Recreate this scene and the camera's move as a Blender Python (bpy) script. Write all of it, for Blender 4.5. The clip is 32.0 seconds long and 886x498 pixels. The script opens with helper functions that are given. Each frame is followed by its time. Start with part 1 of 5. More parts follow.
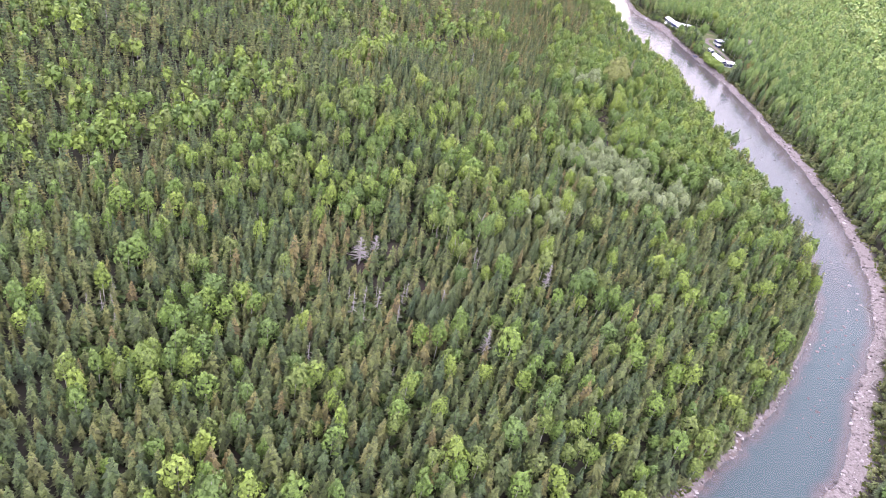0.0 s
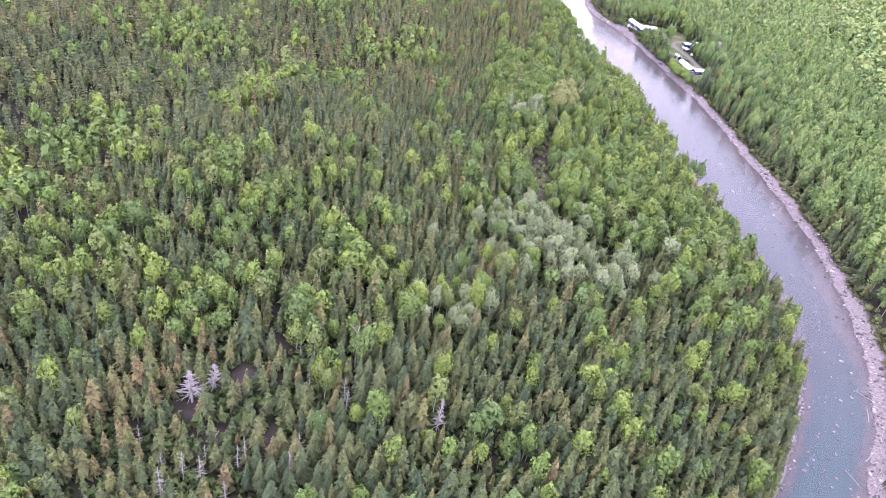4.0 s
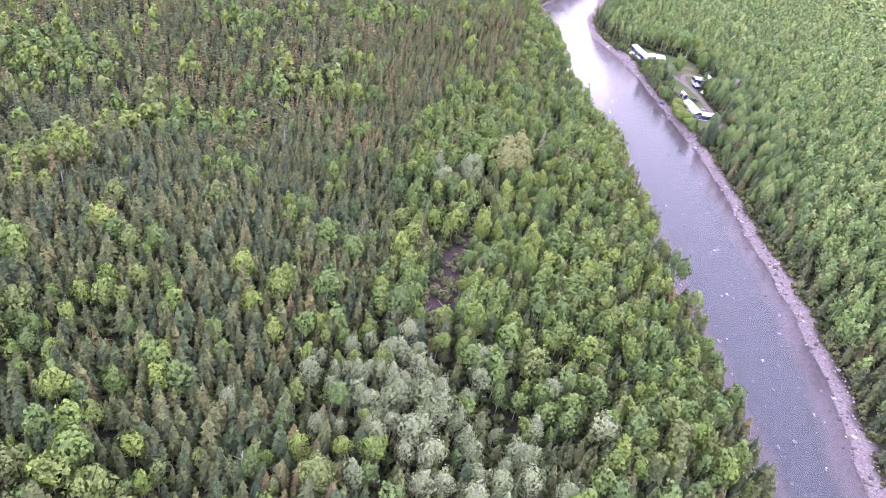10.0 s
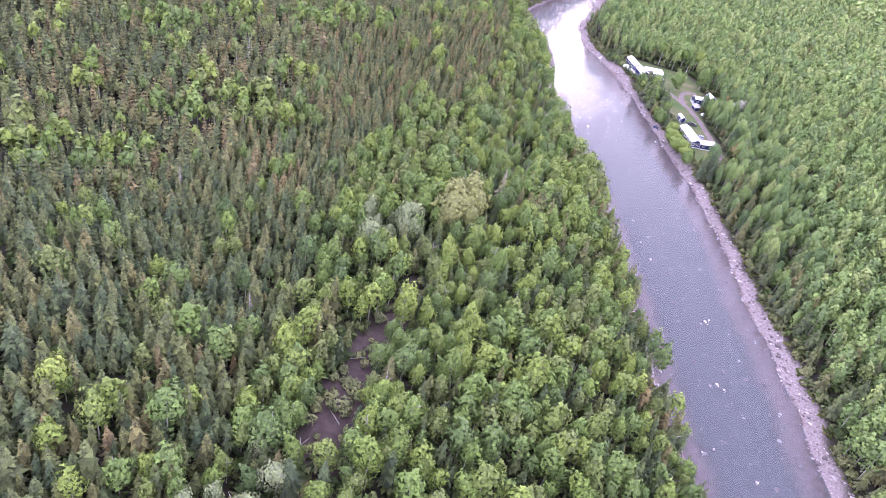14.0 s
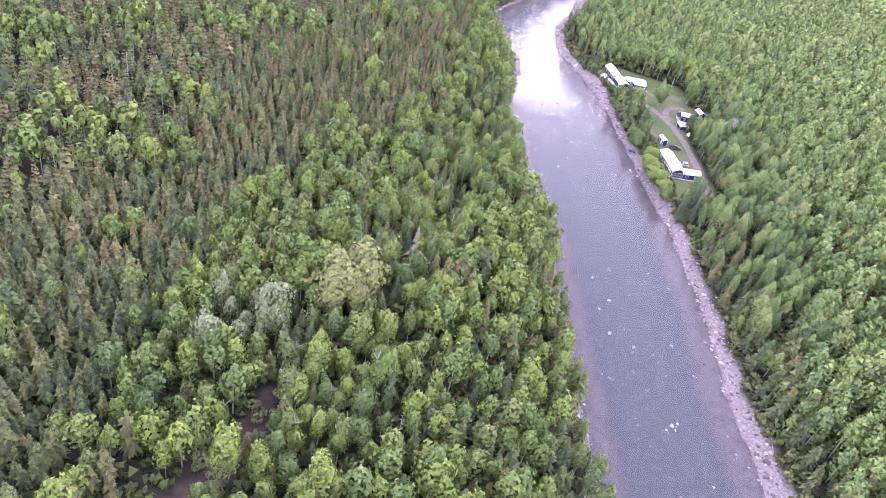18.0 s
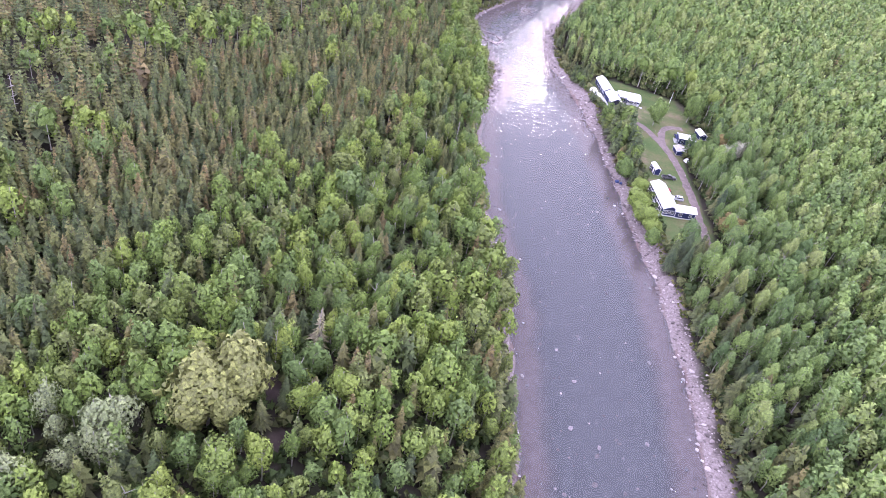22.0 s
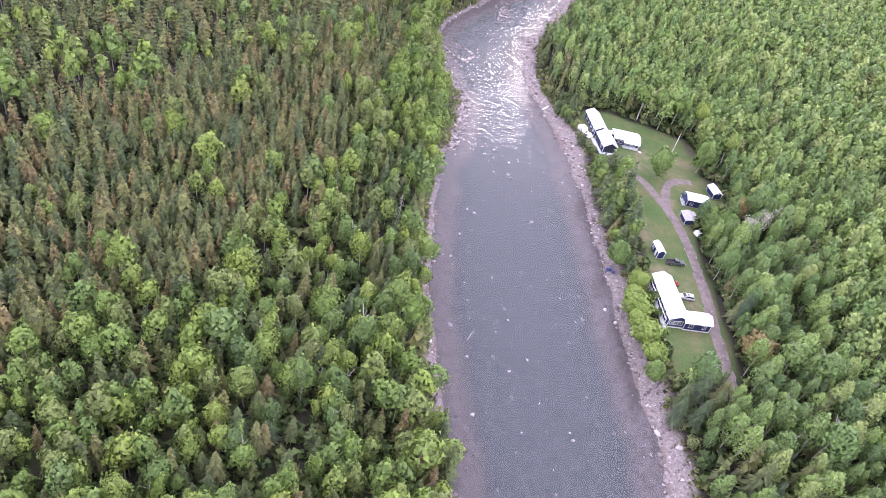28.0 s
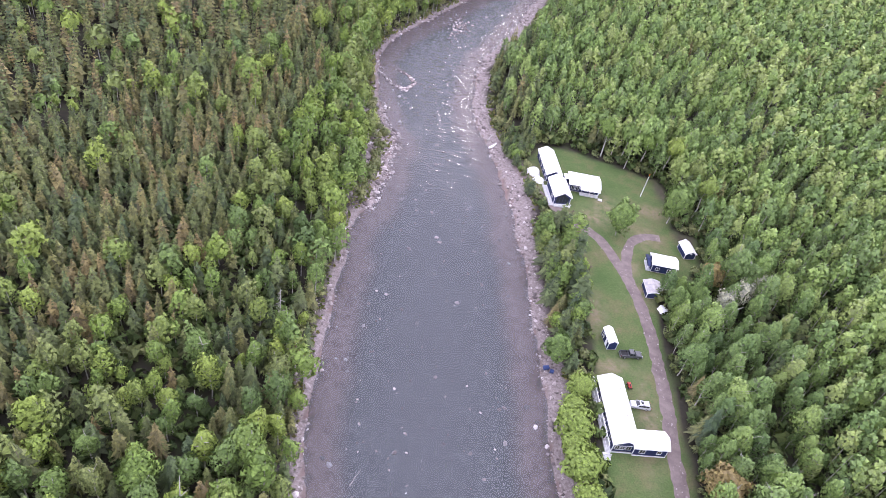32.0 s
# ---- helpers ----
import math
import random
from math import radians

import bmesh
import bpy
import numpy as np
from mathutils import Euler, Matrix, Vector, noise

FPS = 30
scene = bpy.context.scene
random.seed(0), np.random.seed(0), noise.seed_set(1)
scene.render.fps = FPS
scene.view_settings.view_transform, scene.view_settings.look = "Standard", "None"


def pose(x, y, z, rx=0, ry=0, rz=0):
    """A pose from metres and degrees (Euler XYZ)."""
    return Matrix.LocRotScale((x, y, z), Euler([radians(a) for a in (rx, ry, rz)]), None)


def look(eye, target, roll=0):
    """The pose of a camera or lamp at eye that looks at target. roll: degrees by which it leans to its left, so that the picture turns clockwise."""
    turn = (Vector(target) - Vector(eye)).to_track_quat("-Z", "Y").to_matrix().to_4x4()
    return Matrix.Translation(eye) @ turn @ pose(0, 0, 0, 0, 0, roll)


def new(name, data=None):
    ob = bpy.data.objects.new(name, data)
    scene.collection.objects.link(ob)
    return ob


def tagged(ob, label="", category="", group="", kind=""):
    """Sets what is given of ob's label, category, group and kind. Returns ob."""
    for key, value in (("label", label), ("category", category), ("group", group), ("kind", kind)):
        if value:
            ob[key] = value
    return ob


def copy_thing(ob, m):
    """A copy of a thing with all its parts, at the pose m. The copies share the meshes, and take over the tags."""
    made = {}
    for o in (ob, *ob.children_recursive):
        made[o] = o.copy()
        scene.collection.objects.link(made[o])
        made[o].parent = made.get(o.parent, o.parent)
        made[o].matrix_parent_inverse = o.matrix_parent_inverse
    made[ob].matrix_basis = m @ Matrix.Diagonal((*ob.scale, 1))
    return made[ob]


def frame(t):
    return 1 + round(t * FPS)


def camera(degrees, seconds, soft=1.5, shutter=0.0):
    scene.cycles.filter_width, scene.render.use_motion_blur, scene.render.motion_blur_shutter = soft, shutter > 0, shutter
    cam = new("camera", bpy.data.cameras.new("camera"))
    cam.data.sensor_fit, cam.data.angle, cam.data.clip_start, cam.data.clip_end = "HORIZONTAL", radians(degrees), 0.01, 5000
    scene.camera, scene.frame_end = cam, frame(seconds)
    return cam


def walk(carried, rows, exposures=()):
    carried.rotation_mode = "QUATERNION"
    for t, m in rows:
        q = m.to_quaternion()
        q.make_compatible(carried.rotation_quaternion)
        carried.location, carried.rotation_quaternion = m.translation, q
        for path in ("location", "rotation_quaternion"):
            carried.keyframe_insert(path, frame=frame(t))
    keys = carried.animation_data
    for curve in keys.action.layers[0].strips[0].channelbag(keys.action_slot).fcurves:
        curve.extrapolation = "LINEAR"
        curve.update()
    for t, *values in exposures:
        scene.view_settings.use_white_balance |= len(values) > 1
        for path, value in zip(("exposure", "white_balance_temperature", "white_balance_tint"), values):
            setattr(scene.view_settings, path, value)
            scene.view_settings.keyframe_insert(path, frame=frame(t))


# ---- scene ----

# ---- camera: a small aircraft that drifts down a river valley ----
cam = camera(65.04, 32.0, soft=0.65)
# seconds, x, y, z, heading, tilt, lean (degrees)
PATH = [
    (0, -175.22, -480.08, 141.34, 3.187, -33.226, 12.321),
    (1, -170.71, -462.21, 141.02, 3.128, -33.481, 12.119),
    (2, -162.41, -444.81, 140.40, 3.970, -33.253, 10.831),
    (3, -153.01, -429.97, 141.74, 3.819, -33.291, 10.026),
    (3.5, -148.74, -422.68, 142.53, 3.791, -33.388, 9.953),
    (5.5, -133.95, -388.68, 140.20, 4.454, -33.595, 11.250),
    (6, -129.60, -380.89, 139.65, 4.283, -33.620, 11.468),
    (7, -120.83, -365.19, 138.86, 4.080, -33.723, 11.734),
    (8, -113.31, -350.72, 138.34, 3.730, -33.905, 11.910),
    (9, -106.39, -337.94, 137.85, 2.545, -33.857, 11.720),
    (10, -100.65, -325.18, 137.55, 1.363, -33.911, 11.672),
    (11, -96.28, -311.40, 136.52, 1.283, -34.038, 12.076),
    (12, -91.58, -297.43, 135.31, 1.326, -34.223, 12.531),
    (13, -87.21, -284.68, 135.22, 1.392, -34.458, 12.886),
    (13.5, -84.99, -278.60, 134.98, 1.241, -34.565, 13.189),
    (15.5, -76.60, -243.63, 129.58, 2.101, -35.045, 14.424),
    (16, -73.23, -236.30, 129.31, 1.961, -35.193, 14.371),
    (17, -65.46, -223.45, 129.05, 1.508, -35.285, 13.788),
    (18, -58.11, -211.54, 128.21, 0.929, -35.356, 13.436),
    (19, -51.77, -199.77, 127.03, 0.549, -35.489, 13.194),
    (20, -46.81, -188.15, 126.17, 0.375, -35.705, 13.051),
    (21, -43.08, -177.18, 125.80, 0.142, -35.960, 13.131),
    (22, -40.55, -166.37, 125.73, -0.403, -36.215, 13.062),
    (23, -39.09, -155.06, 125.64, -1.115, -36.580, 12.981),
    (24, -37.46, -143.28, 125.28, -1.690, -36.927, 12.954),
    (24.5, -36.96, -137.14, 124.87, -1.578, -37.088, 13.122),
    (26.5, -42.22, -111.35, 125.19, 1.242, -38.220, 15.247),
    (27, -40.65, -103.97, 124.75, 1.457, -38.450, 15.174),
    (28, -36.04, -90.23, 124.25, 1.410, -38.759, 14.716),
    (29, -30.33, -77.11, 124.15, 1.312, -39.057, 13.965),
    (30, -24.25, -64.70, 124.39, 1.003, -39.370, 13.356),
    (31, -18.47, -51.70, 124.68, 0.627, -39.831, 13.053),
    (32, -13.51, -39.96, 125.18, 0.070, -40.135, 12.571),
]


def flight(row):
    t, x, y, z, yaw, tilt, lean = row
    a, b = radians(yaw), radians(tilt)
    ahead = Vector((math.sin(a) * math.cos(b), math.cos(a) * math.cos(b), math.sin(b)))
    eye = Vector((x, y, z))
    return t, look(eye, eye + ahead, lean)


# seconds, stops, white balance in kelvin, tint
EXPOSURES = [(0, 1.69, 6280, 22), (2, 1.69, 6020, 27), (4, 1.69, 5880, 31), (8, 1.65, 5740, 37), (20, 1.57, 5770, 36), (24, 1.46, 5950, 28), (28, 1.46, 6080, 24), (32, 1.32, 6120, 22)]
walk(cam, [flight(row) for row in PATH], EXPOSURES)

# ---- world and sun: bright overcast evening ----
SUN_UP, SUN_TURN = 7.0, 6.0   # elevation, compass turn from +y towards +x
world = bpy.data.worlds.new("overcast_sky")
scene.world = world
world.use_nodes = True
wn, wl = world.node_tree.nodes, world.node_tree.links
wn.clear()
sky = wn.new("ShaderNodeTexSky")
sky.sky_type, sky.sun_disc = "NISHITA", False
sky.sun_elevation, sky.sun_rotation = radians(SUN_UP), radians(SUN_TURN)
sky.air_density, sky.dust_density, sky.ozone_density = 1.0, 4.0, 1.0
# a white cloud cover in front of the blue
cover = wn.new("ShaderNodeMix")
cover.data_type = "RGBA"
cover.inputs[0].default_value = 0.9
cover.inputs[7].default_value = (10.2, 10.0, 11.4, 1)
bg = wn.new("ShaderNodeBackground")
bg.inputs[1].default_value = 0.13
wo = wn.new("ShaderNodeOutputWorld")
wl.new(sky.outputs[0], cover.inputs[6])
wl.new(cover.outputs[2], bg.inputs[0])
wl.new(bg.outputs[0], wo.inputs[0])

sun = new("sun", bpy.data.lights.new("sun", "SUN"))
sun.data.energy, sun.data.angle, sun.data.color = 0.5, radians(13), (1.0, 0.93, 0.85)
sun_from = Vector((math.sin(radians(SUN_TURN)) * math.cos(radians(SUN_UP)),
                   math.cos(radians(SUN_TURN)) * math.cos(radians(SUN_UP)), math.sin(radians(SUN_UP))))
sun.matrix_world = look(sun_from * 500, (0, 0, 0))


# ---- materials ----
class Mat:
    """A node material under construction."""

    def __init__(self, name, rough=0.8, metal=0.0, spec=0.3):
        self.m = bpy.data.materials.new(name)
        self.m.use_nodes = True
        self.t = self.m.node_tree
        self.b = self.t.nodes["Principled BSDF"]
        self.out = self.t.nodes["Material Output"]
        self.b.inputs["Roughness"].default_value = rough
        self.b.inputs["Metallic"].default_value = metal
        self.b.inputs["Specular IOR Level"].default_value = spec
        self.co = self.t.nodes.new("ShaderNodeNewGeometry").outputs["Position"]

    def n(self, kind, **props):
        node = self.t.nodes.new(kind)
        for key, value in props.items():
            node.inputs[key].default_value = value
        return node

    def link(self, a, b):
        self.t.links.new(a, b)
        return b

    def noise(self, scale, detail=4, rough=0.6, co=None):
        node = self.n("ShaderNodeTexNoise", Scale=scale, Detail=detail, Roughness=rough)
        self.link(co or self.co, node.inputs["Vector"])
        return node.outputs[0]

    def ramp(self, fac, stops):
        node = self.n("ShaderNodeValToRGB")
        els = node.color_ramp.elements
        while len(els) < len(stops):
            els.new(0.5)
        for el, (p, c) in zip(els, stops):
            el.position, el.color = p, (*c, 1)
        self.link(fac, node.inputs[0])
        return node.outputs[0]

    def mix(self, fac, a, b, kind="MIX"):
        node = self.t.nodes.new("ShaderNodeMix")
        node.data_type, node.blend_type = "RGBA", kind
        for value, slot in ((fac, 0), (a, 6), (b, 7)):
            if isinstance(value, (float, int)):
                node.inputs[slot].default_value = value
            elif isinstance(value, tuple):
                node.inputs[slot].default_value = (*value, 1)
            else:
                self.link(value, node.inputs[slot])
        return node.outputs[2]

    def color(self, c):
        if isinstance(c, tuple):
            self.b.inputs["Base Color"].default_value = (*c, 1)
        else:
            self.link(c, self.b.inputs["Base Color"])
        return self

    def bump(self, height, strength=0.4, distance=0.05):
        node = self.n("ShaderNodeBump", Strength=strength, Distance=distance)
        self.link(height, node.inputs["Height"])
        self.link(node.outputs[0], self.b.inputs["Normal"])
        return self


def leaf_mat(name, stops, spread=0.36, attr=True, bare=0.0, rough_grain=0.38):
    """Foliage: one hue a tree, varied sprig by sprig; part of the light passes through."""
    a = Mat(name, rough=0.65, spec=0.15)
    if attr:
        at = a.t.nodes.new("ShaderNodeAttribute")
        at.attribute_name = "tint"
        per_tree = at.outputs["Fac"]
    else:
        per_tree = a.t.nodes.new("ShaderNodeObjectInfo").outputs["Random"]
    base = a.ramp(per_tree, stops)
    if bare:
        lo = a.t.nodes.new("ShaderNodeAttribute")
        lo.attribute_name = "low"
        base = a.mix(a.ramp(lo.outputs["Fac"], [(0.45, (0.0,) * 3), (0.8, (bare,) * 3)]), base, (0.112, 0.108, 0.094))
    isl = a.t.nodes.new("ShaderNodeNewGeometry").outputs["Random Per Island"]
    shade = a.ramp(isl, [(0.0, (1 - spread,) * 3), (1.0, (1 + spread * 0.5, 1 + spread * 0.5, 1 - spread * 0.2))])
    fine = a.ramp(a.noise(3.4, 4, 0.85), [(0.34, (1 - rough_grain, 1 - rough_grain, 1 - rough_grain * 0.9)), (0.66, (1 + rough_grain, 1 + rough_grain, 1 + rough_grain * 0.7))])
    col = a.mix(1.0, a.mix(1.0, base, shade, "MULTIPLY"), fine, "MULTIPLY")
    a.color(col)
    tr = a.t.nodes.new("ShaderNodeBsdfTranslucent")
    a.link(col, tr.inputs[0])
    mx = a.n("ShaderNodeMixShader", Fac=0.20)
    a.link(a.b.outputs[0], mx.inputs[1])
    a.link(tr.outputs[0], mx.inputs[2])
    a.link(mx.outputs[0], a.out.inputs[0])
    return a.m


SPRUCE = [(0.0, (0.082, 0.122, 0.080)), (0.35, (0.124, 0.164, 0.090)), (0.7, (0.170, 0.196, 0.096)), (0.9, (0.212, 0.208, 0.108)), (1.0, (0.236, 0.194, 0.116))]
ASPEN = [(0.0, (0.112, 0.174, 0.076)), (0.2, (0.172, 0.256, 0.078)), (0.35, (0.145, 0.216, 0.088)), (0.5, (0.194, 0.278, 0.078)), (0.62, (0.182, 0.222, 0.096)), (0.78, (0.212, 0.292, 0.082)), (1.0, (0.258, 0.330, 0.094))]
POPLAR = [(0.0, (0.222, 0.275, 0.162)), (1.0, (0.300, 0.350, 0.218))]
RUST = [(0.0, (0.230, 0.185, 0.100)), (1.0, (0.300, 0.240, 0.120))]
UNDER = [(0.0, (0.050, 0.078, 0.034)), (0.6, (0.088, 0.128, 0.048)), (1.0, (0.125, 0.140, 0.066))]
SHRUB = [(0.0, (0.150, 0.185, 0.095)), (1.0, (0.250, 0.270, 0.140))]
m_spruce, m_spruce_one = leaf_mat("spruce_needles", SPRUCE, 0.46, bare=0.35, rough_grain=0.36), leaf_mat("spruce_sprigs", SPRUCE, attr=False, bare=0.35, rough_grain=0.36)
m_aspen, m_aspen_one = leaf_mat("aspen_leaves", ASPEN), leaf_mat("aspen_sprays", ASPEN, attr=False)
m_poplar, m_poplar_one = leaf_mat("poplar_leaves", POPLAR), leaf_mat("poplar_sprays", POPLAR, attr=False)
BALSAM_HUES = [(0.0, (0.115, 0.185, 0.088)), (0.25, (0.168, 0.258, 0.104)), (0.45, (0.185, 0.268, 0.118)), (0.65, (0.215, 0.318, 0.118)), (0.85, (0.258, 0.352, 0.135)), (1.0, (0.300, 0.362, 0.160))]
m_balsam, m_balsam_one = leaf_mat("balsam_leaves", BALSAM_HUES), leaf_mat("balsam_sprays", BALSAM_HUES, attr=False)
m_rust = leaf_mat("rust_leaves", RUST, attr=False)
m_shrub, m_under = leaf_mat("shrub_leaves", SHRUB), leaf_mat("undergrowth_leaves", UNDER)


def plain_mat(name, dark, light, rough=0.8, scale=1.5, metal=0.0, spec=0.3, bump=0.2, fine=12.0, depth=0.03):
    a = Mat(name, rough=rough, metal=metal, spec=spec)
    big = a.ramp(a.noise(scale), [(0.3, dark), (0.7, light)])
    small = a.ramp(a.noise(scale * fine, 3), [(0.3, (0.85,) * 3), (0.7, (1.1,) * 3)])
    a.color(a.mix(1.0, big, small, "MULTIPLY"))
    if bump:
        a.bump(a.noise(scale * fine * 0.7, 4), bump, depth)
    return a.m


m_bark = plain_mat("spruce_bark", (0.09, 0.07, 0.055), (0.17, 0.14, 0.11), 0.9, 3)
m_birch = plain_mat("birch_bark", (0.20, 0.19, 0.175), (0.46, 0.44, 0.41), 0.8, 4)
m_dead = plain_mat("weathered_dead_wood", (0.20, 0.185, 0.175), (0.38, 0.355, 0.335), 0.9, 3)
m_white = plain_mat("white_paint", (0.74, 0.75, 0.77), (0.82, 0.82, 0.83), 0.6, 0.8, bump=0.05)
m_roof = plain_mat("white_metal_roof", (0.78, 0.79, 0.81), (0.86, 0.86, 0.87), 0.45, 0.5, spec=0.5, bump=0.05)
m_blue = plain_mat("dark_blue_siding", (0.012, 0.020, 0.065), (0.022, 0.034, 0.095), 0.6, 1.2, bump=0.1)
m_glass = Mat("window_glass", rough=0.08, spec=0.6).color((0.02, 0.025, 0.03)).m
m_stone = plain_mat("river_stone", (0.27, 0.235, 0.22), (0.48, 0.43, 0.40), 0.85, 0.9)
m_wet = plain_mat("wet_boulder", (0.16, 0.15, 0.145), (0.38, 0.36, 0.345), 0.5, 0.8, spec=0.5)
m_track = plain_mat("gravel_track", (0.115, 0.092, 0.087), (0.205, 0.168, 0.158), 0.95, 0.35, fine=20)


def ground_mat():
    """Leaf litter; gravel, shingle and river bed where the attribute says so; lawn round the lodges."""
    a = Mat("ground_cover", rough=0.95, spec=0.1)

    def at(name):
        node = a.t.nodes.new("ShaderNodeAttribute")
        node.attribute_name = name
        return node.outputs["Fac"]
    litter = a.ramp(a.noise(0.16, 6), [(0.3, (0.026, 0.026, 0.020)), (0.5, (0.042, 0.038, 0.030)), (0.66, (0.046, 0.056, 0.028))])
    gravel = a.ramp(a.noise(1.6, 6, 0.75), [(0.3, (0.115, 0.096, 0.092)), (0.5, (0.205, 0.176, 0.170)), (0.7, (0.34, 0.30, 0.29))])
    bed = a.ramp(a.noise(0.9, 6, 0.75), [(0.3, (0.046, 0.060, 0.064)), (0.55, (0.080, 0.095, 0.100)), (0.72, (0.135, 0.145, 0.150))])
    shoal = a.ramp(a.noise(0.5, 6, 0.7), [(0.3, (0.150, 0.103, 0.093)), (0.7, (0.260, 0.190, 0.172))])
    lawn = a.ramp(a.noise(0.11, 5, 0.65), [(0.32, (0.058, 0.098, 0.034)), (0.5, (0.076, 0.112, 0.042)), (0.62, (0.102, 0.114, 0.054)), (0.74, (0.138, 0.122, 0.080))])
    worn = a.ramp(a.noise(0.9, 5, 0.7), [(0.3, (0.165, 0.150, 0.075)), (0.6, (0.190, 0.150, 0.110)), (0.75, (0.23, 0.19, 0.15))])
    lawn = a.mix(1.0, lawn, a.ramp(a.noise(2.6, 5, 0.8), [(0.32, (0.72, 0.74, 0.70)), (0.68, (1.32, 1.28, 1.22))]), "MULTIPLY")
    bare = a.ramp(a.noise(0.5, 5, 0.7), [(0.3, (0.050, 0.036, 0.034)), (0.7, (0.100, 0.075, 0.070))])
    col = a.mix(at("gravel"), litter, gravel)
    col = a.mix(at("lawn"), col, lawn)
    thin = a.mix(1.0, at("worn"), a.ramp(a.noise(0.35, 5, 0.7), [(0.32, (0.0,) * 3), (0.6, (1.0,) * 3)]), "MULTIPLY")
    col = a.mix(thin, col, worn)
    col = a.mix(at("bare"), col, bare)
    col = a.mix(at("shoal"), col, shoal)
    col = a.mix(at("bed"), col, bed)
    col = a.mix(at("pool"), col, (0.045, 0.155, 0.155))
    a.color(col)
    a.bump(a.noise(2.2, 5, 0.7), 0.6, 0.12)
    return a.m


def water_mat():
    """Clear river: the bed shows through, the sky mirrors in its ripples."""
    a = Mat("river_water")
    a.t.nodes.remove(a.b)
    stretch = a.t.nodes.new("ShaderNodeMapping")
    stretch.inputs["Scale"].default_value = (0.5, 1.05, 1.0)
    a.link(a.co, stretch.inputs[0])
    h = a.mix(0.36, a.noise(0.5, 3, 0.6, stretch.outputs[0]), a.noise(1.5, 2, 0.6, stretch.outputs[0]))
    # short standing waves across the stream where it runs faster
    crests = a.t.nodes.new("ShaderNodeMapping")
    crests.inputs["Scale"].default_value = (0.24, 0.52, 1.0)
    a.link(a.co, crests.inputs[0])
    wave = a.ramp(a.noise(1.0, 2, 0.5, crests.outputs[0]), [(0.38, (0.0,) * 3), (0.66, (1.0,) * 3)])
    north = a.t.nodes.new("ShaderNodeSeparateXYZ")
    a.link(a.co, north.inputs[0])
    fast = a.n("ShaderNodeMapRange", **{"From Min": 85.0, "From Max": 190.0})
    a.link(north.outputs["Y"], fast.inputs["Value"])
    tall = a.n("ShaderNodeMath")
    tall.operation = "MULTIPLY"
    a.link(fast.outputs[0], tall.inputs[0])
    a.link(wave, tall.inputs[1])
    both = a.n("ShaderNodeMath")
    both.operation = "MULTIPLY_ADD"
    both.inputs[1].default_value = 1.6
    a.link(tall.outputs[0], both.inputs[0])
    a.link(h, both.inputs[2])
    h = both.outputs[0]
    bump = a.n("ShaderNodeBump", Strength=1.0, Distance=0.16)
    a.link(h, bump.inputs["Height"])
    gloss = a.n("ShaderNodeBsdfGlossy", Roughness=0.09)
    a.link(bump.outputs[0], gloss.inputs["Normal"])
    clear = a.t.nodes.new("ShaderNodeBsdfTransparent")
    clear.inputs[0].default_value = (0.80, 0.82, 0.84, 1)
    silt = a.t.nodes.new("ShaderNodeBsdfDiffuse")
    silt.inputs[0].default_value = (0.150, 0.158, 0.172, 1)
    body = a.n("ShaderNodeMixShader", Fac=0.28)
    a.link(clear.outputs[0], body.inputs[1])
    a.link(silt.outputs[0], body.inputs[2])
    fr = a.n("ShaderNodeFresnel", IOR=1.333)
    a.link(bump.outputs[0], fr.inputs["Normal"])
    mx = a.t.nodes.new("ShaderNodeMixShader")
    a.link(fr.outputs[0], mx.inputs[0])
    a.link(body.outputs[0], mx.inputs[1])
    a.link(gloss.outputs[0], mx.inputs[2])
    a.link(mx.outputs[0], a.out.inputs[0])
    return a.m


m_ground, m_water = ground_mat(), water_mat()

# ---- plan ----
RIGHT_BANK = [(-317, -620), (-160, -470), (-85, -390), (-42, -340), (-27, -315), (-13, -292), (3, -268), (15, -240), (21.5, -217), (27, -191), (30.5, -166), (32, -135), (32, -108), (30.5, -80), (29.5, -50),
              (28.5, -20), (26, 5), (22.5, 26), (19.5, 44), (17.5, 60), (14.5, 78), (11, 102), (5, 131), (0, 150), (-9, 172), (-14, 190), (-15.5, 210), (-15, 231), (-5, 266),
              (4, 309), (26, 361), (78, 431), (159, 528), (302, 607), (502, 657)]
LEFT_BANK = [(-407, -640), (-231, -505), (-150, -418), (-90, -358), (-66, -333), (-48, -310), (-30, -283), (-12, -250), (-3, -212), (-4, -177), (-7, -143), (-10, -107), (-12.5, -82), (-15, -55),
             (-18, -28), (-21, -3), (-28, 23), (-33, 43), (-35.5, 64), (-37.5, 90), (-39, 107), (-36.5, 124), (-35, 141), (-37, 157), (-41, 167), (-48, 188), (-53, 207), (-54, 224),
             (-45, 254), (-31, 286), (-4, 349), (43, 417), (127, 525), (282, 647), (502, 707)]
LAWN = [(28.8, 34), (29.5, 43), (28.7, 60), (27.9, 74), (26.7, 87), (24.2, 104), (22, 120), (17, 131), (8, 144), (6, 158), (12.4, 171.6), (23.5, 171.4), (37.3, 168.2), (52.7, 163.8), (58.8, 149.8),
        (54, 138), (63, 135), (61.5, 122), (54, 110), (46.5, 104), (46.5, 96), (47.2, 81), (48, 68), (49, 57), (49.5, 46), (49, 37), (36, 30)]
CLEARING = [(-82, -108), (-88, -112), (-90.5, -126), (-95.5, -144), (-98, -157), (-100.5, -168), (-100.5, -185), (-92, -186), (-89, -167), (-89, -146), (-82, -121)]
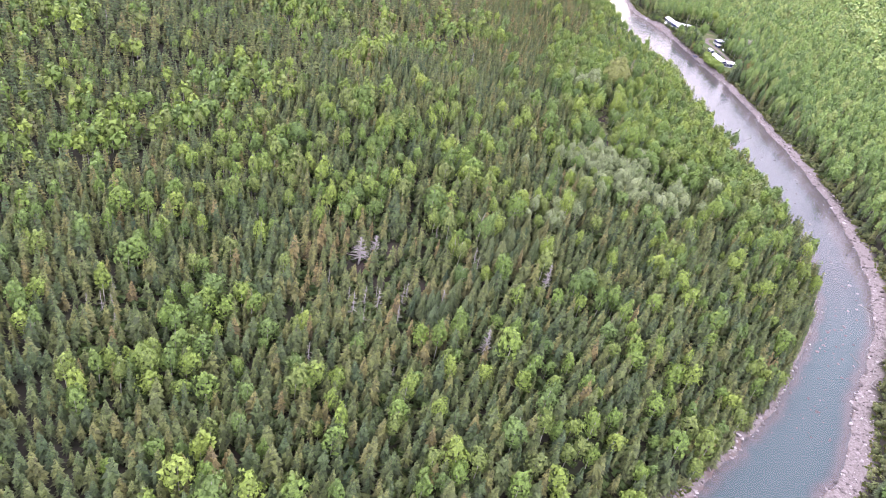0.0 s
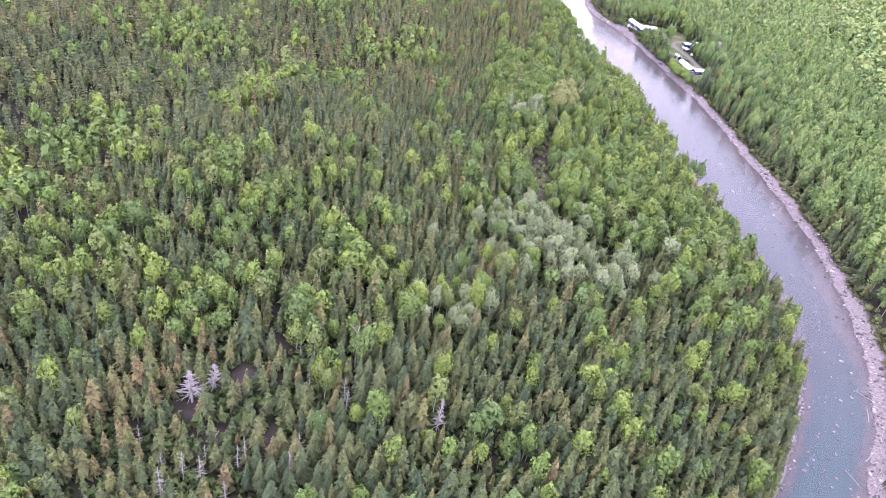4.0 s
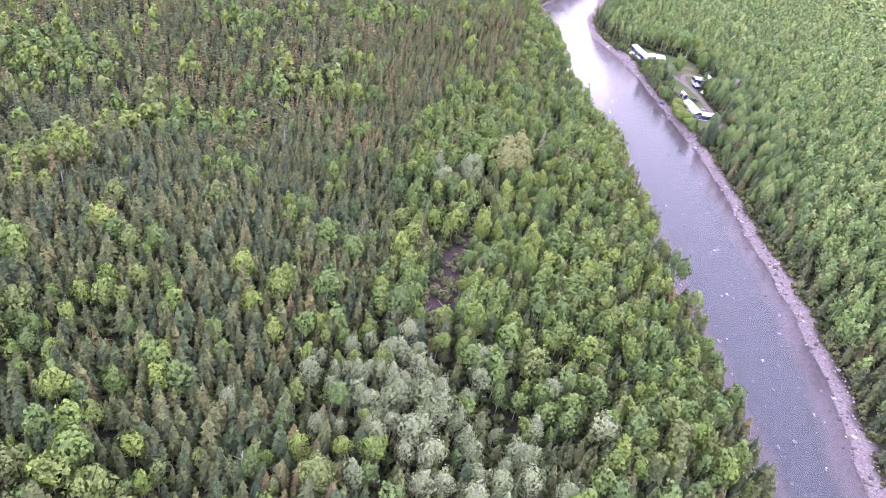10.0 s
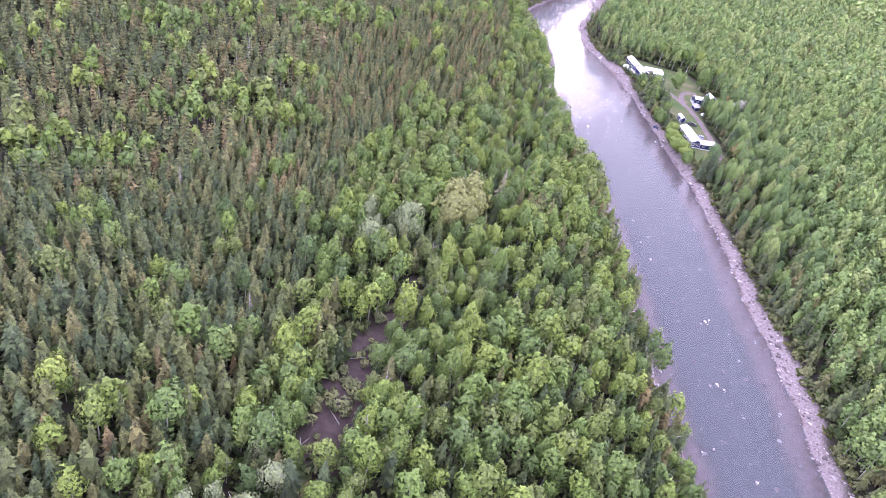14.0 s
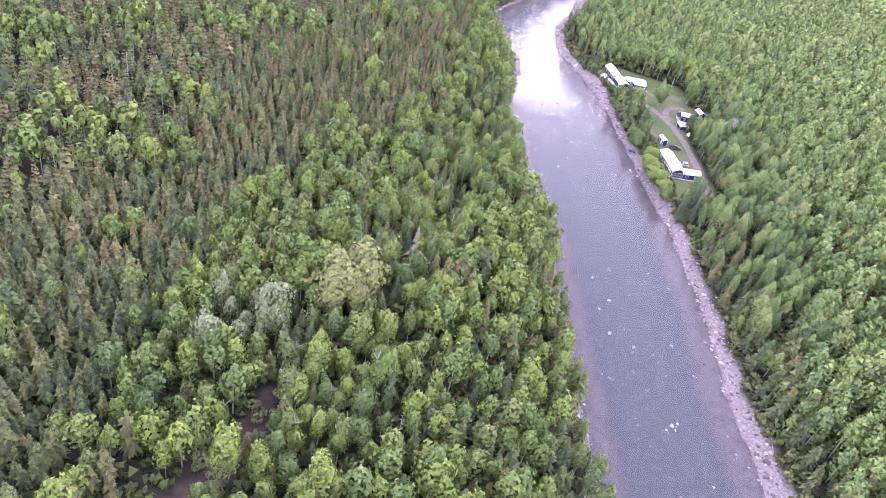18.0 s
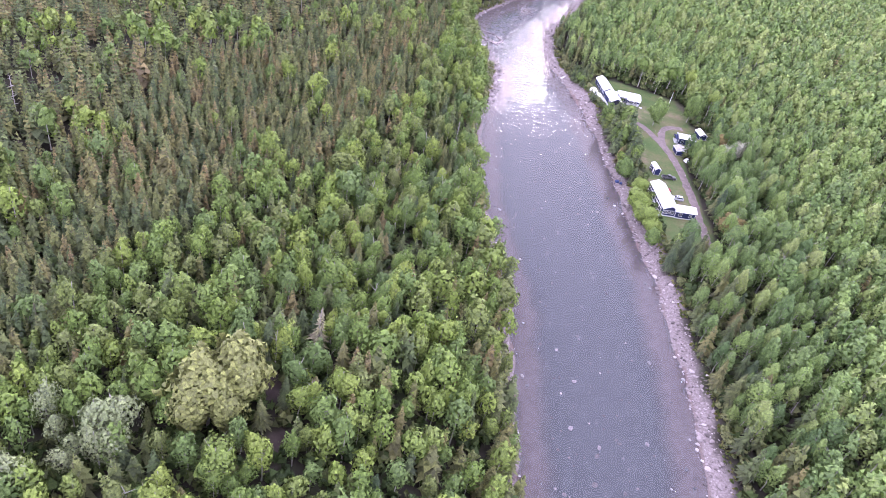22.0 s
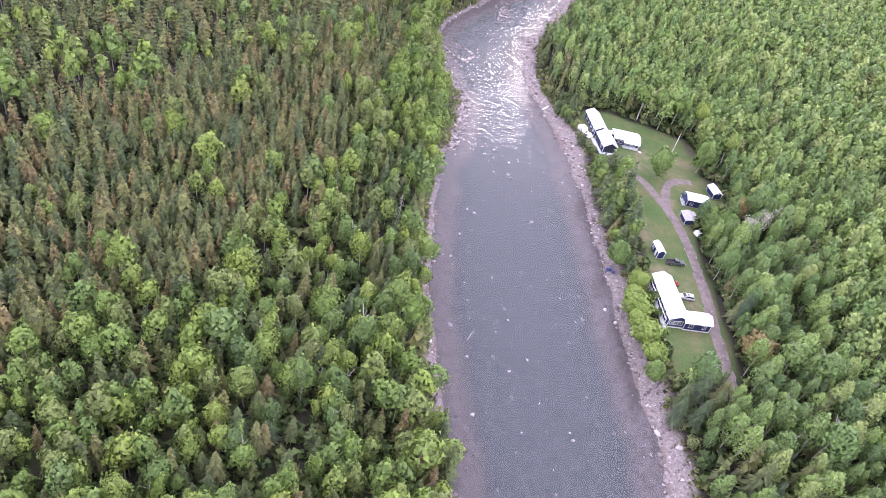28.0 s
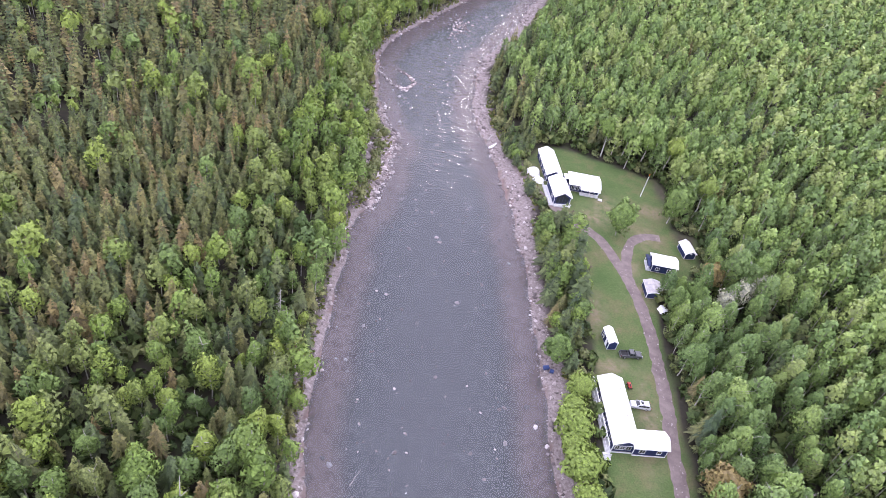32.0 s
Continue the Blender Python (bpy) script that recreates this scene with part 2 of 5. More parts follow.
ROAD = [(47.5, 20), (46.6, 33), (45.8, 44.7), (45.2, 55), (45.1, 67), (44.2, 79), (42.7, 94), (39.8, 106), (36.3, 114.7), (31, 124.8), (25, 129.7), (18, 135.3), (10.6, 143.2), (4.4, 155.6)]
SPUR = [(38.3, 111), (39.3, 122), (41.9, 128.3), (46.5, 131.3), (50, 131.8)]
ASPEN_LINE = [(-137.2, -221.9), (-121.3, -212), (-113.8, -189.7), (-112.7, -117.8), (-115.5, -53.4), (-105.3, -6.9), (-87, 16.3), (-79.7, 46.2), (-68.5, 74.8), (-64.9, 133.3), (-64.1, 196.2), (-67.9, 267.3)]
# worn, yellowed places on the lawn: x, y, half sizes
WORN = [(29.8, 134.8, 5, 4.5), (32.6, 143, 3.5, 6), (24.4, 111.2, 2.6, 12), (23.2, 120.8, 3, 7), (45.1, 130.3, 3.5, 6), (48.7, 144.2, 6, 4), (54.4, 173, 7, 8), (39.6, 115.3, 3, 5), (42.9, 104.6, 4, 5), (10.3, 150, 4, 9), (31.8, 76.3, 5, 3), (40.2, 61.5, 2.5, 14), (28.7, 91.9, 3, 8)]
# small openings in the wood: x, y, half size
GAPS = [(-180, -287, 4.4), (-182, -304, 3.2), (-170, -304.5, 3.6), (-190, -297, 3.2), (-174, -276, 3.2), (-70, -72, 3.6), (-64, -84, 2.8)]
# levels of the terrace west of the river: x, y, height
TERRACE = [(-72, 4, 4), (-73, -87, 17), (-63, -60, 19), (-77, -108, 9), (-75, -128, 5), (-89, -212, 20), (-98, -191, 21), (-69, -196, 24), (-119, -253, 15), (-75, -231, 11), (-189, -296, 4), (-173, -201, 27), (-118, -265, 12), (-108, -62, 11), (-137, 36, 19), (-61, 75, 10),
           (-141, -27, 10), (-102, 76, 4), (-57, 33, 7), (-88, 6, 4), (-54, 119, 8), (-131, -301, 17), (-150, -330, 9), (-211, -304, 4), (-70, -240, 13), (-193, -232, 28), (-270, -231, 4), (-117, -249, 18), (-9, -230, 2), (0, -190, 2), (-300, -60, 14), (-350, 60, 12), (-200, 150, 12)]


def smooth_line(pts, step=4.0):
    """A Catmull-Rom line through the points."""
    p = np.array([pts[0], *pts, pts[-1]], float)
    out = []
    for i in range(1, len(p) - 2):
        k = max(2, int(np.hypot(*(p[i + 1] - p[i])) / step))
        for u in np.linspace(0, 1, k, endpoint=False):
            out.append(0.5 * (2 * p[i] + (p[i + 1] - p[i - 1]) * u + (2 * p[i - 1] - 5 * p[i] + 4 * p[i + 1] - p[i + 2]) * u * u
                              + (3 * p[i] - p[i - 1] - 3 * p[i + 1] + p[i + 2]) * u ** 3))
    out.append(p[-1])
    return np.array(out)


def line_dist(x, y, line):
    """Distance from points to a polyline."""
    best = np.full(x.shape, 1e9)
    for a, b in zip(line[:-1], line[1:]):
        d = b - a
        u = np.clip(((x - a[0]) * d[0] + (y - a[1]) * d[1]) / (d @ d + 1e-9), 0, 1)
        best = np.minimum(best, np.hypot(x - a[0] - u * d[0], y - a[1] - u * d[1]))
    return best


def inside(x, y, poly):
    r = np.zeros(x.shape, bool)
    p = np.array(poly, float)
    for (ax, ay), (bx, by) in zip(p, np.roll(p, -1, 0)):
        c = (ay > y) != (by > y)
        r ^= c & (x < (bx - ax) * (y - ay) / (by - ay + 1e-12) + ax)
    return r


def ring(poly):
    return np.array([*poly, poly[0]], float)


RNG = np.random.default_rng(7)


def wobble(line, amount, seed):
    """An uneven shoreline."""
    r = np.random.default_rng(seed)
    n = r.normal(0, 1, (len(line), 2))
    n = (n + np.roll(n, 1, 0) + np.roll(n, -1, 0)) / 3
    return line + n * amount


BANK_R, BANK_L = wobble(smooth_line(RIGHT_BANK, 3.0), 0.9, 3), wobble(smooth_line(LEFT_BANK, 3.0), 0.9, 4)
RIVER = np.concatenate([BANK_R, BANK_L[::-1]])


def sstep(a, b, v):
    u = np.clip((np.asarray(v) - a) / (b - a), 0, 1)
    return u * u * (3 - 2 * u)


def waves(x, y):
    return (np.sin(x * 0.031 + 1.3) * np.cos(y * 0.027) + 0.6 * np.sin(x * 0.083 + y * 0.061) + 0.35 * np.sin(x * 0.19 - y * 0.23))


def terrain(x, y):
    """Height of the ground, and what covers it."""
    x, y = np.asarray(x, float), np.asarray(y, float)
    dr, dl = line_dist(x, y, BANK_R), line_dist(x, y, BANK_L)
    wet = inside(x, y, RIVER)
    d = np.minimum(dr, dl)
    right = dr < dl
    lawn = inside(x, y, LAWN)
    edge = line_dist(x, y, ring(LAWN))
    flat = np.where(lawn, 1.0, 1 - sstep(0, 8, edge))
    zr = 0.9 * sstep(0, 7, d) + 1.6 * sstep(7, 14, d) + 0.5 * waves(x, y) * sstep(14, 40, d) + 14 * sstep(150, 700, d)
    zr = zr * (1 - flat) + 3.0 * flat
    total, weight = np.full(x.shape, 1.1), np.full(x.shape, 0.1)
    for cx, cy, cz in TERRACE:
        w = np.exp(-((x - cx) ** 2 + (y - cy) ** 2) / (2 * 42.0 ** 2))
        total, weight = total + w * cz, weight + w
    zl = 0.7 * sstep(0, 4, d) + 1.2 * sstep(3, 9, d) + (total / weight - 3.2) * sstep(4, 34, d) + 0.8 * waves(x, y) * sstep(10, 40, d)
    z = np.where(wet, -1.5 * sstep(0, 9, d) - 0.05, np.where(right, zr, zl))
    bar = 4.6 + 1.3 * np.sin(y * 0.05) + 1.0 * np.sin(y * 0.31 + x * 0.2)
    grav = np.where(wet, 0, np.where(right, 1 - sstep(bar, bar + 2.5, d), 1 - sstep(bar * 0.35, bar * 0.35 + 3, d)))
    south = sstep(-200, -250, y)
    shoal = np.where(wet, 1 - sstep(4, 12, d), 0)
    bed = np.where(wet, sstep(4 - 3.5 * south, 11 - 6 * south, d), 0)
    clear = np.where(inside(x, y, CLEARING), 0.85, 0)
    for cx, cy, size in GAPS:
        clear = np.maximum(clear, 0.7 - 0.7 * sstep(size * 0.5, size * 1.3, np.hypot(x - cx, y - cy)))
    pool = bed * sstep(-215, -285, y) * 0.85
    grav = np.where(~wet & ~right, np.maximum(grav, (1 - sstep(6, 10, d)) * sstep(112, 130, y) * (1 - sstep(176, 196, y))), grav)
    lawn_f = np.where(lawn, sstep(0, 1.5, edge), 0)
    worn = np.zeros(x.shape)
    for cx, cy, rx, ry in WORN:
        worn = np.maximum(worn, np.exp(-((x - cx) / rx) ** 2 - ((y - cy) / ry) ** 2))
    worn = worn * lawn_f
    clear = np.maximum(clear, lawn_f * sstep(0.15, 0.7, np.exp(-((x - 54.5) / 4) ** 2 - ((y - 160) / 9) ** 2) + np.exp(-((x - 58) / 3.5) ** 2 - ((y - 136) / 8) ** 2)) * 0.8)
    return z, dict(worn=worn, gravel=grav, shoal=shoal, bed=bed, lawn=lawn_f, bare=clear, pool=pool)


# ---- mesh helpers ----
def quick_mesh(name, verts, faces, mats, attrs=None, mat_index=None, smooth=False, normals=None):
    """A mesh from arrays; all faces have the same number of corners."""
    me = bpy.data.meshes.new(name)
    nv, nf, k = len(verts), len(faces), faces.shape[1]
    me.vertices.add(nv)
    me.vertices.foreach_set("co", np.asarray(verts, np.float32).ravel())
    me.loops.add(nf * k)
    me.loops.foreach_set("vertex_index", np.asarray(faces, np.int32).ravel())
    me.polygons.add(nf)
    me.polygons.foreach_set("loop_start", np.arange(0, nf * k, k, dtype=np.int32))
    me.polygons.foreach_set("loop_total", np.full(nf, k, np.int32))
    for m in mats:
        me.materials.append(m)
    if mat_index is not None:
        me.polygons.foreach_set("material_index", np.asarray(mat_index, np.int32))
    me.polygons.foreach_set("use_smooth", np.full(nf, smooth or normals is not None, bool))
    if normals is not None:
        me.attributes.new("custom_normal", "FLOAT_VECTOR", "POINT").data.foreach_set("vector", np.asarray(normals, np.float32).ravel())
    for key, values in (attrs or {}).items():
        me.attributes.new(key, "FLOAT", "POINT").data.foreach_set("value", np.asarray(values, np.float32))
    me.update()
    return me


def part(name, bm, material, parent, label=""):
    """One mesh object under a thing or a part."""
    me = bpy.data.meshes.new(name)
    bm.to_mesh(me)
    bm.free()
    me.materials.append(material)
    ob = new(name, me)
    ob.parent = parent
    if label:
        ob["label"] = label
    return ob


def thing(name, m, label, category, group=""):
    ob = new(name)
    ob.empty_display_size = 0.5
    ob.matrix_basis = m
    return tagged(ob, label, category, group)


def box(bm, x0, x1, y0, y1, z0, z1, bevel=0.0):
    made = bmesh.ops.create_cube(bm, size=1.0, matrix=Matrix.LocRotScale(((x0 + x1) / 2, (y0 + y1) / 2, (z0 + z1) / 2), None, (x1 - x0, y1 - y0, z1 - z0)))
    if bevel:
        edges = list({e for v in made["verts"] for e in v.link_edges})
        bmesh.ops.bevel(bm, geom=edges, offset=bevel, segments=1, affect="EDGES")
    return bm


def boxed(*dims, bevel=0.0):
    return box(bmesh.new(), *dims, bevel=bevel)


# ---- ground and river ----
gx = np.unique(np.round(np.concatenate([np.geomspace(334, 5200, 13) * -1, np.arange(-330, -70, 4), np.arange(-70, 70, 1.6), np.arange(70, 150, 4), np.geomspace(150, 5200, 16)]), 2))
gy = np.unique(np.round(np.concatenate([np.geomspace(624, 5200, 11) * -1, np.arange(-620, -420, 4), np.arange(-420, 400, 2.2), np.geomspace(400, 5200, 18)]), 2))
X, Y = np.meshgrid(gx, gy, indexing="ij")
gz, cover_maps = terrain(X.ravel(), Y.ravel())
ix = np.arange(len(gx) * len(gy)).reshape(len(gx), len(gy))
quads = np.stack([ix[:-1, :-1], ix[1:, :-1], ix[1:, 1:], ix[:-1, 1:]], -1).reshape(-1, 4)
ground = new("ground", quick_mesh("ground", np.stack([X.ravel(), Y.ravel(), gz], 1), quads, [m_ground], cover_maps, smooth=True))
tagged(ground, "brown forest floor with gravel banks and mown lawn", "ground", kind="structure")

river_line = (smooth_line(RIGHT_BANK, 6), smooth_line(LEFT_BANK, 6))
na = 140


def resample(line, n):
    s = np.concatenate([[0], np.cumsum(np.hypot(*np.diff(line, axis=0).T))])
    u = np.linspace(0, s[-1], n)
    return np.stack([np.interp(u, s, line[:, 0]), np.interp(u, s, line[:, 1])], 1)


wr, wleft = resample(river_line[0], na), resample(river_line[1], na)
across = (wr - wleft) / np.linalg.norm(wr - wleft, axis=1)[:, None]
wr, wleft = wr + across * 5, wleft - across * 5
wverts = np.concatenate([np.c_[wleft, np.zeros(na)], np.c_[wr, np.zeros(na)]])
wf = np.array([(i, i + na, i + na + 1, i + 1) for i in range(na - 1)])
river = new("water", quick_mesh("water", wverts, wf, [m_water], smooth=True))
tagged(river, "wide shallow grey-blue river with small ripples", "river", kind="structure")

# ---- trees ----
def faced(tri, out):
    """Corners with the soft outward normal of their spray, wound to face that way."""
    p, n = np.array(tri, float).reshape(-1, 3, 3), np.array(out, float).reshape(-1, 3, 3)
    n = n / np.linalg.norm(n, axis=2)[:, :, None]
    flip = np.einsum("ij,ij->i", np.cross(p[:, 1] - p[:, 0], p[:, 2] - p[:, 0]), n[:, 0]) < 0
    p[flip] = p[flip][:, ::-1]
    return np.concatenate([p, n], 2).reshape(-1, 6)


def spruce_shape(seed, tiers=12, blades=10, radius=0.20, full=0.72, slim=1.0, low=0.2):
    """Boughs of a spruce one metre high: close star-like tiers of short drooping sprays, blunt below and pointed above."""
    r = np.random.default_rng(seed)
    tri, out = [], []
    lean = r.normal(0, 0.02, 2)
    lop = r.uniform(0, 6.28)
    for k in range(tiers):
        u = (k + 0.5) / tiers
        z = low + (0.96 - low) * u + r.normal(0, 0.008)
        rad = radius * (1 - u) ** full * r.uniform(0.80, 1.15) + 0.016
        turn = r.uniform(0, 6.28)
        n = max(4, round(blades * (1 - 0.6 * u)))
        for j in range(n):
            a = turn + 6.283 * j / n + r.normal(0, 0.18)
            reach = rad * r.uniform(0.72, 1.18) * (1 + 0.15 * math.cos(a - lop))
            wide = reach * 3.6 / n * r.uniform(0.6, 1.0) * slim
            c, s = math.cos(a), math.sin(a)
            m, drop, twist = reach * r.uniform(0.10, 0.40), reach * r.uniform(0.30, 0.6), r.normal(0, 0.012)
            x0, y0 = lean[0] * u, lean[1] * u
            tri += [(x0 + c * reach, y0 + s * reach, z - drop), (x0 + c * m - s * wide, y0 + s * m + c * wide, z + twist), (x0 + c * m + s * wide, y0 + s * m - c * wide, z - twist)]
            out += [(c * 0.9 + r.normal(0, 0.25), s * 0.9 + r.normal(0, 0.25), 0.6)] * 3
    for j in range(3):
        a = 2.09 * j + 0.3
        c, s = math.cos(a) * 0.022, math.sin(a) * 0.022
        tri += [(lean[0], lean[1], 1.0), (c, s, 0.86), (-s, c, 0.88)]
        out += [(c * 40, s * 40, 0.9)] * 3
    return faced(tri, out)


def leafy_shape(seed, clumps=140, wide=0.24, low=0.34, size=0.05, lobes=8, top=0.97, point=0.0, tuft=1.0):
    """Leaf sprays of a broadleaf tree one metre high: small triangles over one uneven ovoid crown with bulging boughs and hollows."""
    r = np.random.default_rng(seed)
    knobs = r.normal(0, 1, (lobes, 3))
    knobs[:, 2] = np.abs(knobs[:, 2]) - 0.3
    knobs /= np.linalg.norm(knobs, axis=1)[:, None]
    bulge = r.uniform(0.26, 0.54, lobes) * tuft
    mid, half = (low + top) / 2, (top - low) / 2
    skew = r.normal(0, 0.03, 2)
    tri, out = [], []
    for j in range(clumps):
        d = r.normal(0, 1, 3)
        d /= np.linalg.norm(d)
        if d[2] < -0.2 and r.uniform(0, 1) < 0.6:
            d[2] = -d[2]
        near_ = knobs @ d
        k = int(np.argmax(near_))
        swell = 0.66 + 0.2 * (1 - tuft) + bulge[k] * math.exp(-(1 - near_[k]) / 0.08)
        w = wide * (1 - point * max(0.0, d[2]))
        p = np.array((d[0] * w + skew[0] * (1 + d[2]), d[1] * w + skew[1] * (1 + d[2]), mid + d[2] * half)) - np.array((0, 0, mid))
        p = p * swell * (r.uniform(0.82, 1.09) if j % 6 else r.uniform(0.5, 0.8)) + np.array((0, 0, mid))
        soft = np.array((d[0] / wide, d[1] / wide, d[2] / half))
        soft = soft / np.linalg.norm(soft) + 0.5 * (d - knobs[k])
        nrm = soft + r.normal(0, 0.45, 3)
        nrm /= np.linalg.norm(nrm)
        t = np.cross(nrm, r.normal(0, 1, 3))
        t /= np.linalg.norm(t)
        b = np.cross(nrm, t)
        s = size * r.uniform(0.6, 1.35)
        tri += [tuple(p + t * s), tuple(p - t * s * 0.6 + b * s * 0.85), tuple(p - t * s * 0.6 - b * s * 0.85)]
        out += [tuple(0.7 * soft + 0.5 * nrm + np.array((0, 0, 0.15)))] * 3
    return faced(tri, out)


def stem_shape(top, r0, r1, sides=3, bend=0.01, seed=0, segs=1):
    """A tapered trunk, as quads."""
    r = np.random.default_rng(seed)
    quads = []
    rings = []
    for k in range(segs + 1):
        u = k / segs
        off = r.normal(0, bend, 2) * (u > 0)
        rad = r0 + (r1 - r0) * u
        rings.append([(off[0] + rad * math.cos(6.283 * j / sides), off[1] + rad * math.sin(6.283 * j / sides), top * u) for j in range(sides)])
    for a, b in zip(rings[:-1], rings[1:]):
        for j in range(sides):
            i = (j + 1) % sides
            quads += [a[j], a[i], b[i], b[j]]
    return np.array(quads)


def limb_quads(base, tip, r0, r1):
    """One limb as a three-sided taper."""
    base, tip = np.array(base), np.array(tip)
    d = tip - base
    d = d / np.linalg.norm(d)
    u = np.cross(d, (0.3, 0.2, 0.93))
    u = u / np.linalg.norm(u)
    v = np.cross(d, u)
    q = []
    for j in range(3):
        a, b = 2.094 * j, 2.094 * (j + 1)
        pa, pb = u * math.cos(a) + v * math.sin(a), u * math.cos(b) + v * math.sin(b)
        q += [tuple(base + pa * r0), tuple(base + pb * r0), tuple(tip + pb * r1), tuple(tip + pa * r1)]
    return q


def snag_shape(seed, limbs=26):
    """A dead conifer: a bare stem with thin grey limbs."""
    r = np.random.default_rng(seed)
    q = list(map(tuple, stem_shape(1.0, 0.015, 0.004, 5, 0.008, seed, 3)))
    for k in range(limbs):
        z = r.uniform(0.22, 0.95)
        a = r.uniform(0, 6.28)
        reach = (0.17 * (1.05 - z) + 0.03) * r.uniform(0.6, 1.2)
        q += limb_quads((0, 0, z), (reach * math.cos(a), reach * math.sin(a), z + reach * r.uniform(-0.35, 0.25)), 0.0065, 0.002)
    return np.array(q)


def spread_trees(shapes, spots, heights, tints, girth=None, corners=3):
    """All trees of one kind as arrays: shapes are dealt out by turns."""
    verts, tint, facing = [], [], []
    n = len(spots)
    turn = RNG.uniform(0, 6.283, n)
    girth = np.ones(n) if girth is None else girth
    for k, shape in enumerate(shapes):
        idx = np.arange(k, n, len(shapes))
        if not len(idx):
            continue
        c, s = np.cos(turn[idx])[:, None], np.sin(turn[idx])[:, None]
        h, g = heights[idx][:, None], (heights[idx] * girth[idx])[:, None]
        x = (shape[None, :, 0] * c - shape[None, :, 1] * s) * g + spots[idx, 0][:, None]
        y = (shape[None, :, 0] * s + shape[None, :, 1] * c) * g + spots[idx, 1][:, None]
        z = shape[None, :, 2] * h + spots[idx, 2][:, None] - 0.15
        verts.append(np.stack([x, y, z], -1).reshape(-1, 3))
        if shape.shape[1] == 6:
            nx, ny = shape[None, :, 3] * c - shape[None, :, 4] * s, shape[None, :, 3] * s + shape[None, :, 4] * c
            facing.append(np.stack([nx, ny, np.broadcast_to(shape[None, :, 5], nx.shape)], -1).reshape(-1, 3))
        tint.append(np.repeat(tints[idx], len(shape)))
    v = np.concatenate(verts)
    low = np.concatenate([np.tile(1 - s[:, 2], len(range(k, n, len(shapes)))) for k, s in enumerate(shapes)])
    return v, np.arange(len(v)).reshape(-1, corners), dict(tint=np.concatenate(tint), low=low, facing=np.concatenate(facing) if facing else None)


def scatter(x0, x1, y0, y1, step):
    """A jittered triangular stand of stems."""
    xs, ys = np.arange(x0, x1, step), np.arange(y0, y1, step * 0.866)
    gx_, gy_ = np.meshgrid(xs, ys, indexing="ij")
    gx_ = gx_ + (np.arange(len(ys)) % 2)[None, :] * step / 2
    p = np.stack([gx_.ravel(), gy_.ravel()], 1)
    return p + RNG.uniform(-0.42, 0.42, p.shape) * step


def patch(x, y, scale, seed):
    """Smooth stand-to-stand variation from 0 to 1."""
    r = np.random.default_rng(seed)
    v = 0
    for k in range(5):
        a, ph, f = r.uniform(0, 6.28), r.uniform(0, 6.28), scale * r.uniform(0.6, 1.8)
        v = v + np.sin((x * math.cos(a) + y * math.sin(a)) / f * 6.28 + ph)
    return np.clip(0.5 + v / 5.2, 0, 1)


# stands of broadleaf trees among the spruces west of the river: x, y, half size, share
STANDS = [(-298.8, -252.3, 10, 0.8), (-188.6, -222.8, 13, 0.8), (-198.2, -267.5, 12, 0.85), (-230.5, -333.4, 8, 0.9), (-232.8, -355.2, 8, 0.9), (-235.5, -254.9, 18, 0.6), (-264.3, -180.9, 24, 0.55), (-272.2, -225.3, 14, 0.6)]
STANDS += [(-114.9, -302.2, 9, 0.7), (-132.6, -340.2, 7, 0.6), (-124.9, -359, 10, 0.6), (-43.5, -241.6, 14, 0.6), (-309.7, -227, 15, 0.5), (-366.5, -143.8, 17, 0.5), (-147, -251.4, 9, 0.7), (-137, -260, 10, 0.5)]
STANDS += [(-256.7, -70.3, 26, 0.5), (-209.6, -103.8, 14, 0.5), (-218.3, -148.7, 11, 0.75), (-207.4, -217.2, 10, 0.7), (-161.4, -248.4, 9, 0.7), (-195.7, -239.1, 8, 0.6), (-279.4, -45.1, 18, 0.5), (-169.3, -40, 17, 0.5)]
STANDS += [(-190, -91.5, 11, 0.45), (-152.1, 98.4, 13, 0.5), (-193.7, 47.3, 15, 0.4), (-215.6, 16.4, 12, 0.4), (-184.3, -49.8, 8, 0.5), (-163.1, 69.5, 11, 0.5), (-138.4, 89.5, 9, 0.5), (-125.9, 117.5, 8, 0.5), (-205.2, 113.6, 15, 0.45)]

# every stem of the wood: close-set spruces and wider broadleaf trees, then the far slope
LIM_Y = [-440, -390, -300, -96, 0, 110, 210, 280, 470]
LIM_L = [-320, -320, -345, -450, -430, -410, -270, -130, -90]


def bounded(p):
    left = np.interp(p[:, 1], LIM_Y, LIM_L)
    right = np.interp(p[:, 1], [-440, -370, 0, 50, 345, 470], [-60, -40, 150, 160, 260, 260])
    return p[(p[:, 0] > left) & (p[:, 0] < right)]


near_s, near_a = bounded(scatter(-470, 260, -440, 470, 3.0)), bounded(scatter(-470, 260, -440, 470, 4.05))
far = scatter(-140, 700, 250, 900, 6.4)
far = far[(far[:, 0] < 280 + (far[:, 1] - 350) * 0.9) & ((far[:, 1] > 470) | (far[:, 0] > 260))]
side = np.concatenate([scatter(-520, 360, -400, 560, 5.4), scatter(-600, 420, -560, -400, 9.6)])
side_l = np.interp(side[:, 1], [-560, *LIM_Y, 620], [-320, *LIM_L, -60])
side_r = np.interp(side[:, 1], [-560, -440, -370, 0, 50, 345, 470, 620], [-60, -60, -40, 150, 160, 260, 260, 1000])
side = side[(side[:, 0] < side_l) | (side[:, 0] > side_r) | (side[:, 1] < -443)]
